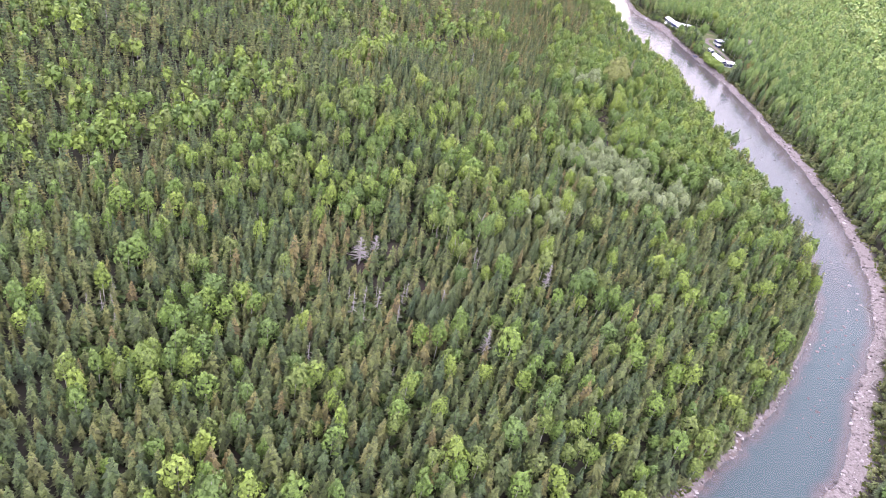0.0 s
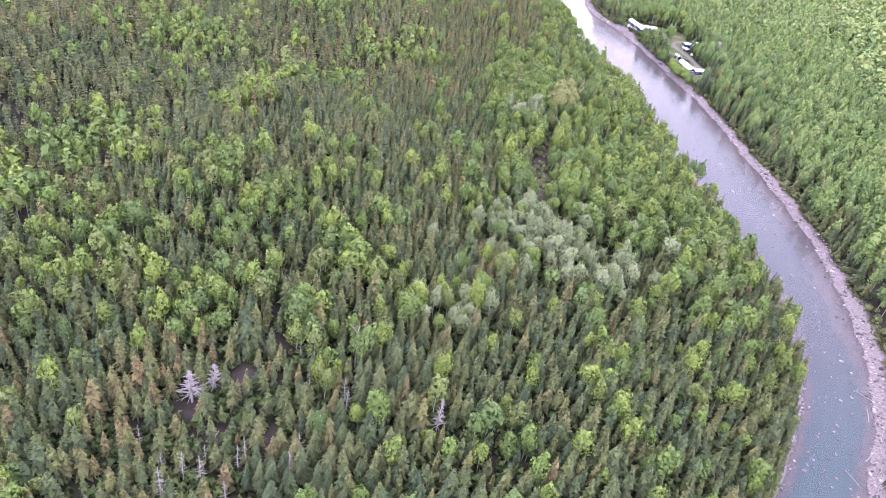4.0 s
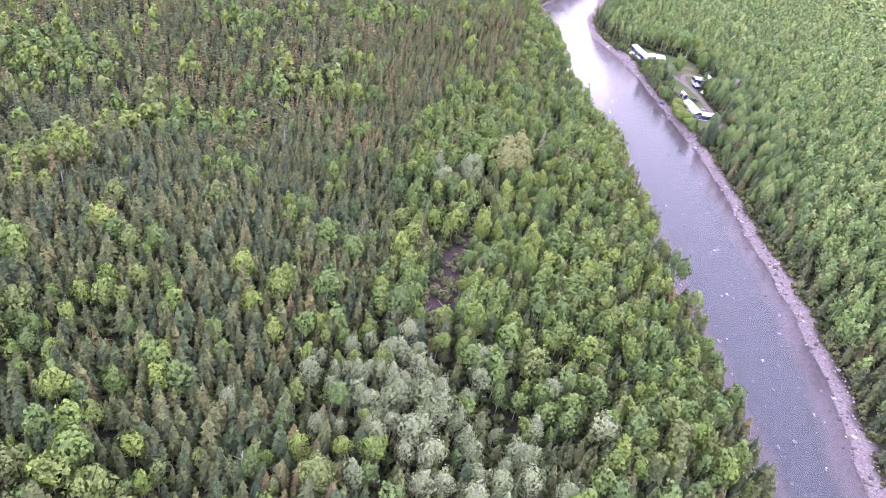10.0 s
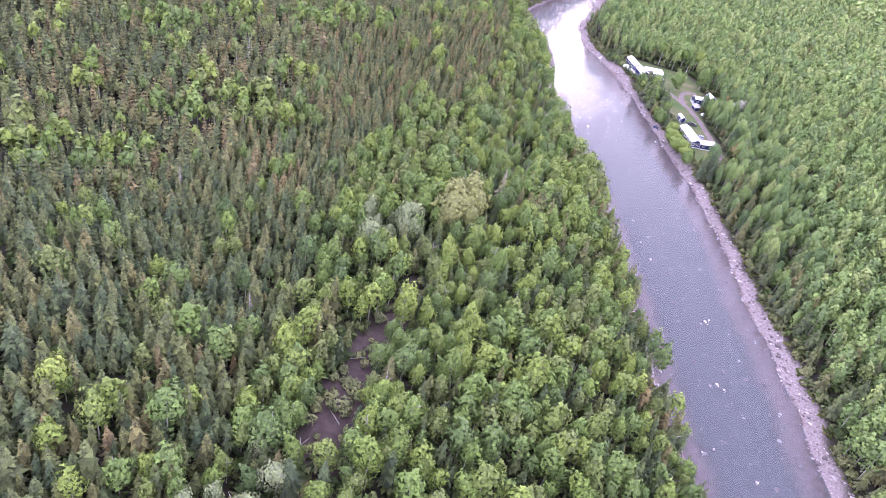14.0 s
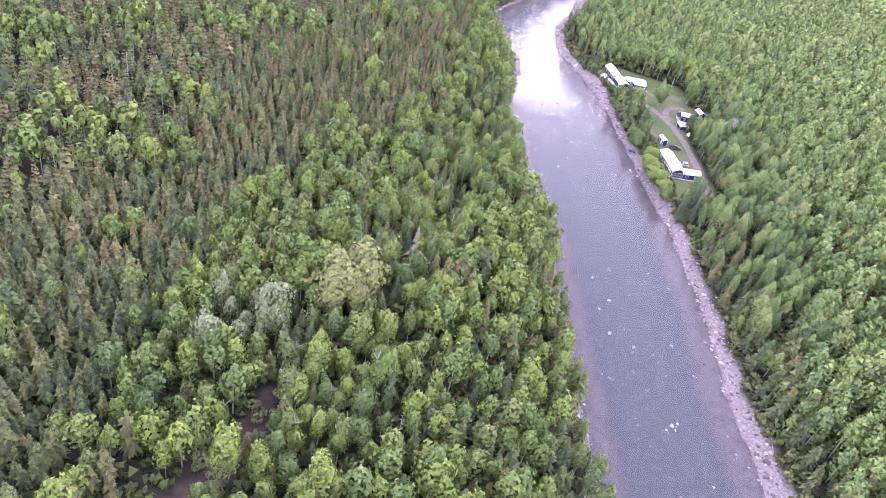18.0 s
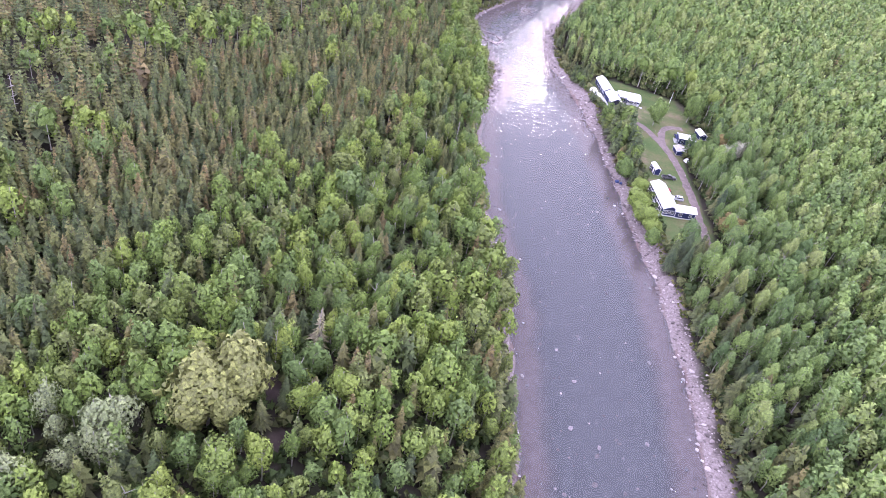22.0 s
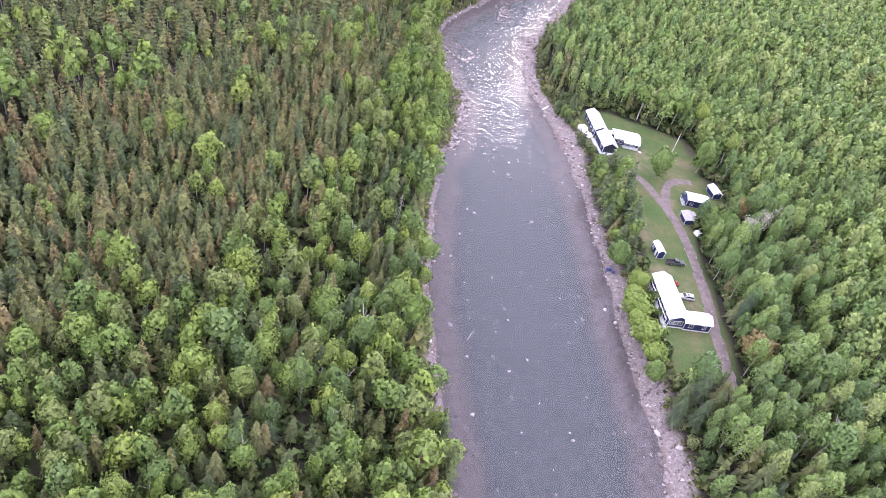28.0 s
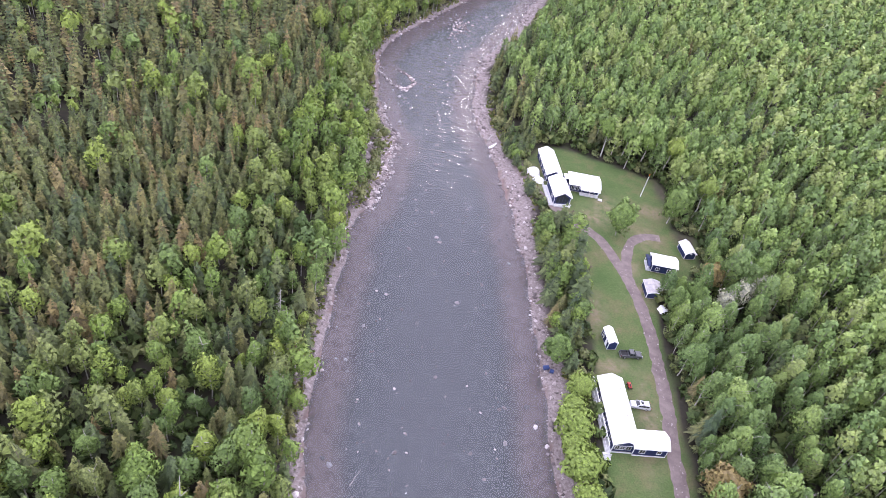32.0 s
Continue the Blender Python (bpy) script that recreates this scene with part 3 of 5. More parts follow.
# denser young growth between the gravel and the lawn
young = scatter(-6, 28, 72, 172, 2.7)
young = young[(line_dist(young[:, 0], young[:, 1], BANK_R[::2]) < 15)]
stems = np.concatenate([near_s, near_a, young, far, side])
# 0 a spruce's place, 1 a broadleaf tree's, 2 either
place = np.concatenate([np.zeros(len(near_s)), np.ones(len(near_a)), np.full(len(young) + len(far) + len(side), 2)])
youth = np.concatenate([np.zeros(len(near_s) + len(near_a)), np.ones(len(young)), np.zeros(len(far) + len(side))])
reach = np.concatenate([np.zeros(len(near_s) + len(near_a) + len(young)), np.ones(len(far) + len(side))])
sx, sy = stems[:, 0], stems[:, 1]
d_r, d_l = line_dist(sx, sy, BANK_R[::2]), line_dist(sx, sy, BANK_L[::2])
is_right = d_r < d_l
wet = inside(sx, sy, RIVER)
edge_gap = np.where(is_right, 7.6 + 1.5 * np.sin(sy * 0.05), np.where(sy < -70, 1.8, 2.6 + 0.8 * np.sin(sy * 0.11) + 5.5 * sstep(124, 138, sy) * (1 - sstep(172, 186, sy))))
edge_gap = np.where(is_right & (sy > 72) & (sy < 172) & (sx < 34), 4.8, edge_gap)
ok = ~wet & (np.minimum(d_r, d_l) > edge_gap) & ~inside(sx, sy, LAWN) & ~inside(sx, sy, CLEARING)
for cx, cy, size in GAPS:
    ok &= np.hypot(sx - cx, sy - cy) > size
strip = is_right & (sx < 34) & (sy > 32) & (sy < 176)
ok &= ~(strip & ((sy < 72) | ((sx > 24) & (sy < 96)) | ((sx > 10) & (sy > 129))))
ok &= (line_dist(sx, sy, np.array(ROAD[:3], float)) > 2.6)
d_bank = np.minimum(d_r, d_l)
line_x = np.interp(sy, [p[1] for p in ASPEN_LINE], [p[0] for p in ASPEN_LINE])
east = (sx > line_x) & ~is_right & (sy > -215)
p1, p2 = patch(sx, sy, 70, 5), patch(sx, sy, 24, 6)
stand = np.zeros(len(stems))
for cx, cy, size, share in STANDS:
    stand = np.maximum(stand, share * np.exp(-(((sx - cx) / size) ** 2 + ((sy - cy) / size) ** 2) ** 1.5))
west_leafy = np.maximum(np.where(sy < -180, 0.14, 0.04) + 0.20 * sstep(0.6, 0.95, p2), np.minimum(1.35 * stand, 0.92))
leafy = np.where(is_right, 0.90 - 0.35 * (d_bank < 20), np.where(east, 0.66 - 0.12 * sstep(-60, 0, sy) + 0.3 * (p2 - 0.5), west_leafy))
leafy = np.where(~is_right & (sy > 110) & (d_bank < 16), 0.8, leafy)
leafy = np.where(~is_right & (sy > -230) & (sy < -40) & (d_bank < 14), 0.25, leafy)
grove = np.exp(-(((sx + 102.2) / 22) ** 2 + ((sy + 214.3) / 20) ** 2)) + 0.8 * np.exp(-(((sx + 74.5) / 13) ** 2 + ((sy + 233.3) / 14) ** 2)) \
    + 0.7 * np.exp(-(((sx + 126) / 8) ** 2 + ((sy + 259.2) / 8) ** 2)) + 0.5 * np.exp(-(((sx + 94.4) / 10) ** 2 + ((sy + 96.8) / 8) ** 2))
leafy = np.maximum(leafy, 0.9 * np.clip(grove, 0, 1))
dice = RNG.uniform(0, 1, len(stems))
# a broadleaf tree wins over the spruces under its crown
takes = patch(sx, sy, 6.5, 8) * 0.45 + dice * 0.55
levels = np.quantile(takes, np.linspace(0, 1, 65))
rank = np.interp(takes, levels, np.linspace(0, 1, 65))
ok &= ~(is_right & (place == 1) & (RNG.uniform(0, 1, len(stems)) < 0.17))
ok &= np.where(place == 0, rank > leafy * 0.97, np.where(place == 1, rank < leafy, True))
kind = np.where(place == 0, 0, np.where(place == 1, 1, np.where(dice < leafy, 1, 0)))      # 0 spruce, 1 aspen
kind = np.where((kind == 1) & (RNG.uniform(0, 1, len(stems)) < grove * 1.1), 2, kind)      # 2 pale poplar
burn = np.exp(-(((sx + 186.2) / 24) ** 2 + ((sy + 305.9) / 30) ** 2)) + 0.7 * np.exp(-(((sx + 251) / 16) ** 2 + ((sy + 342.1) / 18) ** 2))
gone = RNG.uniform(0, 1, len(stems))
kind = np.where((gone < burn * 0.10) | (gone > 0.9985), 3, kind)           # 3 dead snag
ok &= ~((gone > 0.5) & (gone < 0.5 + 0.30 * burn)) & ~((kind == 1) & (burn > 0.35) & (dice < 0.5))
stems, reach, youth, is_right, kind, burn, d_bank, p1, p2, east, dice, place = (v[ok] for v in (stems, reach, youth, is_right, kind, burn, d_bank, p1, p2, east, dice, place))
# no stem closer than a trunk's room to a broadleaf neighbour
cell = {}
for i in np.where((kind != 0) & (place < 2))[0]:
    cell.setdefault((int(stems[i, 0] // 5), int(stems[i, 1] // 5)), []).append(i)
roomy = np.ones(len(stems), bool)
for i in np.where((kind == 0) & (place < 2))[0]:
    x, y = stems[i]
    a, b = int(x // 5), int(y // 5)
    for u in (a - 1, a, a + 1):
        for w in (b - 1, b, b + 1):
            for k in cell.get((u, w), ()):
                if (stems[k, 0] - x) ** 2 + (stems[k, 1] - y) ** 2 < 3.4:
                    roomy[i] = False
stems, reach, youth, is_right, kind, burn, d_bank, p1, p2, east, dice = (v[roomy] for v in (stems, reach, youth, is_right, kind, burn, d_bank, p1, p2, east, dice))
sx, sy = stems[:, 0], stems[:, 1]
sz = terrain(sx, sy)[0]
spots = np.c_[sx, sy, sz]
n_all = len(spots)
grow = RNG.normal(1, 0.19, n_all).clip(0.5, 1.5)
height = np.where(kind == 0, 9.3, np.where(kind == 1, 11.6, np.where(kind == 2, 12.0, 9.0))) * grow * (0.92 + 0.16 * p1)
height = np.where(is_right & (kind == 0), height * 1.15, height)
height = np.where((d_bank < 12) & is_right, height * 0.9, height)
height = np.where((d_bank < 14) & ~is_right & (sy > -100) & (kind < 2), height * 1.12, height)
strip = is_right & (sx < 34) & (sy > 32) & (sy < 176)
kind = np.where(strip, np.where(dice < 0.68, 0, 1), kind)
height = np.where(strip, height * np.where(sy > 124, 0.6, 1.05) * np.where(youth > 0, RNG.uniform(0.45, 0.95, n_all), 1), height)
height = np.where(is_right & ~strip & (kind == 1), height * 1.1, height)
wider = np.where(strip, 1.3, 1.0)
hue = np.clip(0.74 * RNG.uniform(0, 1, n_all) + 0.16 * p2 + 0.10 * p1 + RNG.normal(0, 0.08, n_all), 0, 1)
hue = np.where((reach == 1) & is_right, RNG.uniform(0.1, 1, n_all), hue)
hue = np.where((kind == 0) & (burn > 0.3), np.clip(hue + 0.15, 0, 1), hue)
# eastern broadleaf trees: lighter leaves, paler to the north-east as haze painted into the tint
hue = np.where((kind == 1) & is_right, np.clip(hue + 0.1 + 0.12 * sstep(120, 400, sy + sx), 0, 0.95), hue)
hue = np.where((kind == 0) & (sy > -90) & ~strip & ~is_right, np.clip(hue + 0.14, 0, 1), hue)
hue = np.where(strip, hue * 0.7, hue)
kind = np.where((kind == 1) & is_right & ~strip, 4, kind)               # 4 balsam poplar, east of the river

# landmarks that stand alone: x, y, height, kind, girth
LONE = [(-77.5, -84.3, 19.0, "pale", 1.25), (-72.6, -81.1, 17.9, "pale", 1.15), (-75.1, -76.9, 18.5, "pale", 1.2), (-81.4, -79, 15.7, "pale", 1.0), (-78.6, -88.9, 15.1, "pale", 1.0), (-72.8, -87.2, 14.6, "pale", 0.9), (-63, -60, 15.0, "dying", 1.05), (-190.9, -295.3, 11.0, "snag", 2.0), (-149.3, -331, 12.0, "snag", 1.1), (-130.9, -299.7, 13.0, "snag", 0.9), (-186.6, -290.8, 9.0, "snag", 1.8), (-95.3, -200.3, 9.0, "snag", 1.0)]
LONE += [(52.5, 45, 11.0, "rust", 1.3), (60, 112, 11.0, "rust", 0.9), (36, 128.5, 13.0, "round", 1.0), (53, 140.5, 16.0, "round", 0.85), (18.8, 75, 10.5, "round", 1.1), (23.6, 44.5, 8.5, "bush", 1.35), (25.5, 37, 7.0, "bush", 1.2), (22.2, 56, 8.0, "bush", 1.4), (22.6, 50.5, 6.5, "bush", 1.3), (23.6, 65.5, 7.0, "bush", 1.2), (22.6, 61, 6.0, "bush", 1.2), (49.8, 98.5, 11.0, "round", 0.95), (54, 101.5, 12.0, "round", 0.9), (25, 31, 8.5, "round", 1.0)]
LONE += [(31, 24.5, 11, "spruce", 1.0), (34.5, 26, 12.5, "spruce", 1.0), (38, 23.5, 11.5, "spruce", 1.0), (29.5, 20, 10, "spruce", 1.1), (34, 19.5, 12, "spruce", 0.9), (40.5, 27.5, 9.5, "spruce", 1.1), (17.5, 87, 8.5, "spruce", 1.2), (19.5, 92, 7.5, "spruce", 1.2)]
LONE += [(33, 172, 16.0, "birch", 0.9), (40, 171, 17.0, "birch", 0.9), (54, 168, 17.0, "birch", 0.9), (62, 147, 16.0, "birch", 0.9), (46.5, 170, 15.0, "birch", 0.8), (60, 158, 16.0, "birch", 0.8), (61.5, 100, 13.0, "poplar", 0.9), (67, 104.5, 13.5, "poplar", 0.9), (73, 108.5, 13.0, "poplar", 0.8)]
lone_xy = np.array([(a, b) for a, b, *_ in LONE])
clear_of = np.ones(n_all, bool)
for (a, b, h, k, g) in LONE:
    clear_of &= np.hypot(sx - a, sy - b) > (4.2 if k in ("rust", "round", "dying") else 3.2 if k == "pale" else 2.8)
# stems nearest to the flight stand as trees of their own
NEAR_LINES = [np.array([(-165, -320), (-118, -245), (-85, -160), (-65, -70), (-55, 10), (-50, 40)], float), np.array([(40, -40), (54, 20), (58, 70), (66, 110)], float)]
close = np.minimum(line_dist(sx, sy, NEAR_LINES[0]), line_dist(sx, sy, NEAR_LINES[1]))
single = np.zeros(n_all, bool)
reach = np.where((reach == 0) & (np.minimum(close, line_dist(sx, sy, np.array([(-58, 40), (0, 150), (10, 230)], float))) > np.where(sy < -120, 128, 92)), 0.5, reach)
thinned = (reach == 0.5) & (kind == 0) & (RNG.uniform(0, 1, n_all) < 0.22)
clear_of &= ~thinned
for k, count in ((0, 300), (1, 300), (2, 90), (3, 60), (4, 280)):
    idx = np.where((kind == k) & clear_of & (reach == 0))[0]
    single[idx[np.argsort(close[idx])[:count]]] = True

FAR_SPRUCE = [spruce_shape(s, 5, 5, 0.25, 0.85) for s in (61, 62, 63)]
FAR_LEAFY = [leafy_shape(s, 28, 0.25, 0.22, 0.115, 6, 0.98, 0.3) for s in (64, 65, 66)]
NEAR_SPRUCE = [spruce_shape(s, 11, 10, 0.175 + 0.013 * (s % 4)) for s in (11, 12, 13, 14, 15, 16, 17, 18, 19)]
OUTER_SPRUCE = [spruce_shape(s, 7, 6, 0.185 + 0.013 * (s % 4)) for s in (111, 112, 113, 114, 115)]
OUTER_LEAFY = [leafy_shape(s, 66, 0.20 + 0.012 * (s % 5), 0.14 + 0.03 * (s % 4), 0.072, 7, 0.98, 0.25) for s in (121, 122, 123, 124, 125)]
NEAR_LEAFY = [leafy_shape(k, 340, w, low_, 0.033, n_, 0.98, pt) for k, w, low_, n_, pt in ((21, 0.205, 0.12, 8, 0.3), (22, 0.235, 0.22, 6, 0.1), (23, 0.25, 0.14, 9, 0.25), (24, 0.215, 0.18, 7, 0.4), (25, 0.265, 0.16, 10, 0.15), (26, 0.19, 0.24, 6, 0.35), (27, 0.24, 0.12, 8, 0.45))]
BALSAM = [leafy_shape(s, 210, 0.165 + 0.013 * (s % 4), 0.10 + 0.03 * (s % 3), 0.036, 8, 0.98, 0.42, 0.45) for s in (141, 142, 143, 144, 145, 146, 147)]
OUTER_BALSAM = [leafy_shape(s, 60, 0.175 + 0.013 * (s % 4), 0.12, 0.066, 7, 0.98, 0.42, 0.45) for s in (151, 152, 153, 154)]
STEMS = [stem_shape(0.85, 0.013, 0.004, 3, 0.015, s) for s in (1, 2, 3)]


def wood(name, k, near_shapes, far_shapes, mat, bark, label, girth):
    for tag, sel, shapes in (("", 0, near_shapes[0]), ("outer_", 0.5, near_shapes[1]), ("far_", 1, far_shapes)):
        idx = np.where((kind == k) & (reach == sel) & ~single & clear_of)[0]
        if not len(idx):
            continue
        g = RNG.uniform(0.8, 1.25, len(idx)) * girth * wider[idx]
        v, f, t = spread_trees(shapes, spots[idx], height[idx] * (1.1 if sel == 1 else 1), hue[idx], g, 4 if k == 3 else 3)
        ob = tagged(new(tag + name, quick_mesh(tag + name, v, f, [mat], t, normals=t.pop("facing"))), label, "forest", kind="stuff")
        if sel < 1 and bark:
            v, f, t = spread_trees(STEMS, spots[idx], height[idx], hue[idx], None, 4)
            st = new("trunks", quick_mesh("trunks", v, f, [bark]))
            st.parent = ob
            tagged(st, kind="stuff")


wood("spruce_forest", 0, (NEAR_SPRUCE, OUTER_SPRUCE), FAR_SPRUCE, m_spruce, m_bark, "dense dark green spruce forest with brownish tops", 1.0)
wood("aspen_forest", 1, (NEAR_LEAFY, OUTER_LEAFY), FAR_LEAFY, m_aspen, m_birch, "fresh green aspen and birch forest in young leaf", 1.0)
wood("balsam_forest", 4, (BALSAM, OUTER_BALSAM), FAR_LEAFY, m_balsam, m_birch, "dense fresh green wood of pointed balsam poplars", 1.0)
wood("poplar_grove", 2, (NEAR_LEAFY, OUTER_LEAFY), FAR_LEAFY, m_poplar, m_birch, "pale grey-green poplars in young leaf", 1.1)
wood("dead_trees", 3, ([snag_shape(s) for s in (31, 32, 33)],) * 2, [snag_shape(s, 10) for s in (34, 35)], m_dead, None, "bare grey dead conifers among the spruces", 1.0)

# low growth that closes the gaps between the stems
low_xy = scatter(-330, 150, -400, 260, 3.1)
keep = np.minimum(line_dist(low_xy[:, 0], low_xy[:, 1], NEAR_LINES[0]), line_dist(low_xy[:, 0], low_xy[:, 1], NEAR_LINES[1])) < 95
low_xy = low_xy[keep]
keep = ~inside(low_xy[:, 0], low_xy[:, 1], RIVER) & ~inside(low_xy[:, 0], low_xy[:, 1], LAWN) & ~inside(low_xy[:, 0], low_xy[:, 1], CLEARING)
keep &= (np.minimum(line_dist(low_xy[:, 0], low_xy[:, 1], BANK_R[::2]), line_dist(low_xy[:, 0], low_xy[:, 1], BANK_L[::2])) > 8) & (line_dist(low_xy[:, 0], low_xy[:, 1], smooth_line(ROAD)) > 3)
for cx, cy, size in GAPS:
    keep &= np.hypot(low_xy[:, 0] - cx, low_xy[:, 1] - cy) > size
low_xy = low_xy[keep]
v, f, t = spread_trees([leafy_shape(s, 18, 0.55, 0.02, 0.27, 6) for s in (311, 312, 313)], np.c_[low_xy, terrain(low_xy[:, 0], low_xy[:, 1])[0]], RNG.uniform(1.8, 4.4, len(low_xy)), RNG.uniform(0, 1, len(low_xy)))
tagged(new("undergrowth", quick_mesh("undergrowth", v, f, [m_under], t, normals=t.pop("facing"))), "dim green saplings and bushes under the trees", "undergrowth", kind="stuff")


def tree_kind(name, crown, crown_mat, stem, bark, label, category, group):
    base = thing(name, Matrix(), label, category, group)
    for pname, q, mat in (("trunk", stem, bark), ("crown", crown, crown_mat)):
        if q is None:
            continue
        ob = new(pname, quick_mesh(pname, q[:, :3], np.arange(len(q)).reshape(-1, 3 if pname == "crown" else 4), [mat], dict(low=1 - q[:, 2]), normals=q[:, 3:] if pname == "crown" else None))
        ob.parent = base
    return base


def limbed(seed, thick=0.013):
    """Trunk with the main limbs of a broadleaf tree."""
    r = np.random.default_rng(seed)
    q = list(map(tuple, stem_shape(0.88, thick, 0.004, 6, 0.012, seed, 4)))
    for k in range(7):
        z = r.uniform(0.3, 0.75)
        a = r.uniform(0, 6.28)
        reach_ = 0.15 * r.uniform(0.5, 1.1)
        q += limb_quads((0, 0, z), (reach_ * math.cos(a), reach_ * math.sin(a), z + reach_ * 1.1), 0.006, 0.002)
    return np.array(q)


MODELS = {
    0: [tree_kind("spruce_tree", spruce_shape(40 + s, 20, 15, 0.178 + 0.009 * s), m_spruce_one, stem_shape(0.9, 0.014, 0.003, 6, 0.006, s, 3), m_bark,
                  "slender dark green spruce with drooping boughs", "spruce tree", "spruces of the wood") for s in range(6)],
    1: [tree_kind("aspen_tree", leafy_shape(50 + s, 1050, (0.205, 0.235, 0.25, 0.215, 0.265, 0.19, 0.24)[s], (0.12, 0.22, 0.14, 0.18, 0.16, 0.24, 0.12)[s], 0.0205, 6 + s % 4, 0.98, 0.12 + 0.05 * s), m_aspen_one, limbed(s), m_birch,
                  "young aspen with bright green leaves and pale trunk", "aspen tree", "aspens of the wood") for s in range(7)],
    2: [tree_kind("poplar_tree", leafy_shape(70 + s, 950, 0.24, 0.16, 0.021, 8, 0.98, 0.2), m_poplar_one, limbed(s + 20), m_birch,
                  "poplar with pale grey-green new leaves", "poplar tree", "pale poplars of the grove") for s in range(4)],
    4: [tree_kind("balsam_poplar", leafy_shape(75 + s, 1000, 0.17 + 0.013 * s, 0.10 + 0.02 * s, 0.0205, 9, 0.98, 0.42, 0.45), m_balsam_one, limbed(s + 30), m_birch,
                  "pointed balsam poplar with fresh green leaves", "poplar tree", "balsam poplars of the wood") for s in range(5)],
    3: [tree_kind("dead_tree", None, None, snag_shape(80 + s, 34), m_dead, "bare weathered grey dead conifer", "dead tree", "dead trees of the wood") for s in range(4)],
}
used = {k: 0 for k in MODELS}
turns = RNG.uniform(0, 360, n_all)


def plant(base_list, k, m):
    base_list_len = len(base_list)
    if used[k] < base_list_len:
        ob = base_list[used[k]]
        ob.matrix_basis = m
    else:
        ob = copy_thing(base_list[used[k] % base_list_len], Matrix())
        ob.matrix_basis = m
    used[k] += 1
    return ob


for i in np.where(single)[0]:
    k = int(kind[i])
    h, g = float(height[i]), float(RNG.uniform(0.85, 1.2))
    m = Matrix.LocRotScale(Vector(spots[i]) - Vector((0, 0, 0.15)), Euler((0, 0, radians(turns[i]))), (h * g, h * g, h))
    plant(MODELS[k], k, m)

LONE_KINDS = {
    "pale": ("poplar_tree", leafy_shape(90, 1900, 0.28, 0.16, 0.028, 14, 0.98, 0.15), leaf_mat("buff_leaves", [(0, (0.238, 0.262, 0.112)), (1, (0.264, 0.288, 0.124))], attr=False), limbed(90, 0.018), m_birch, "broad old poplar with buff-green new leaves", "poplar tree"),
    "rust": ("maple_tree", leafy_shape(91, 2000, 0.34, 0.08, 0.032, 14, 0.98, 0.2), m_rust, limbed(91), m_bark, "round maple with rust-brown young leaves", "maple tree"),
    "round": ("aspen_tree", leafy_shape(92, 2000, 0.34, 0.05, 0.034, 14, 0.98, 0.25), leaf_mat("lawn_tree_leaves", [(0, (0.150, 0.228, 0.085)), (1, (0.185, 0.272, 0.098))], attr=False), limbed(92), m_birch, "round green aspen standing on the lawn's edge", "aspen tree"),
    "bush": ("alder_bush", leafy_shape(96, 1800, 0.42, 0.02, 0.038, 14), leaf_mat("lime_leaves", [(0, (0.205, 0.285, 0.082)), (1, (0.235, 0.320, 0.095))], attr=False), limbed(96), m_bark, "broad lime-green alder bush beside the veranda", "bush"),
    "birch": ("birch_tree", leafy_shape(95, 1000, 0.20, 0.42, 0.026, 10), m_aspen_one, limbed(95, 0.02), m_birch, "tall birch with a bare white trunk and high crown", "birch tree"),
    "poplar": ("poplar_tree", leafy_shape(93, 620, 0.24, 0.2, 0.026, 10), leaf_mat("silver_leaves", [(0, (0.36, 0.37, 0.33)), (1, (0.42, 0.43, 0.38))], attr=False), limbed(93), m_birch, "grey-leaved poplar behind the sheds", "poplar tree"),
    "dying": ("spruce_tree", spruce_shape(97, 18, 12, 0.17, 0.9, 0.5), leaf_mat("dry_needles", [(0, (0.300, 0.285, 0.215)), (1, (0.330, 0.310, 0.240))], attr=False), stem_shape(0.97, 0.016, 0.004, 6, 0.006, 97, 3), m_dead, "dying spruce with thin buff-grey needles beside the clearing", "spruce tree"),
    "spruce": ("spruce_tree", spruce_shape(98, 24, 17, 0.23), m_spruce_one, stem_shape(0.9, 0.014, 0.003, 6, 0.006, 98, 3), m_bark, "broad dark spruce standing at the lawn's end", "spruce tree"),
    "snag": ("dead_tree", None, None, snag_shape(94, 120), m_dead, "tall bare grey dead conifer with many limbs", "dead tree"),
}
for (a, b, h, k, g) in LONE:
    name, crown, cm, stem, bark, label, cat = LONE_KINDS[k]
    ob = tree_kind(name, crown, cm, stem, bark, label, cat, "")
    ob.matrix_basis = Matrix.LocRotScale((a, b, float(terrain(np.array([a]), np.array([b]))[0][0]) - 0.1), Euler((0, 0, a)), (h * g, h * g, h))

# ---- the camp: lodges, sheds, vehicles ----
LAND = 3.0


def prism(pts, y0, y1):
    """A solid from a cross-section in x and z, drawn out along y."""
    bm = bmesh.new()
    a = [bm.verts.new((x, y0, z)) for x, z in pts]
    b = [bm.verts.new((x, y1, z)) for x, z in pts]
    n = len(pts)
    bm.faces.new(a)
    bm.faces.new(b[::-1])
    for i in range(n):
        bm.faces.new((a[i], b[i], b[(i + 1) % n], a[(i + 1) % n]))
    bmesh.ops.recalc_face_normals(bm, faces=bm.faces)
    return bm


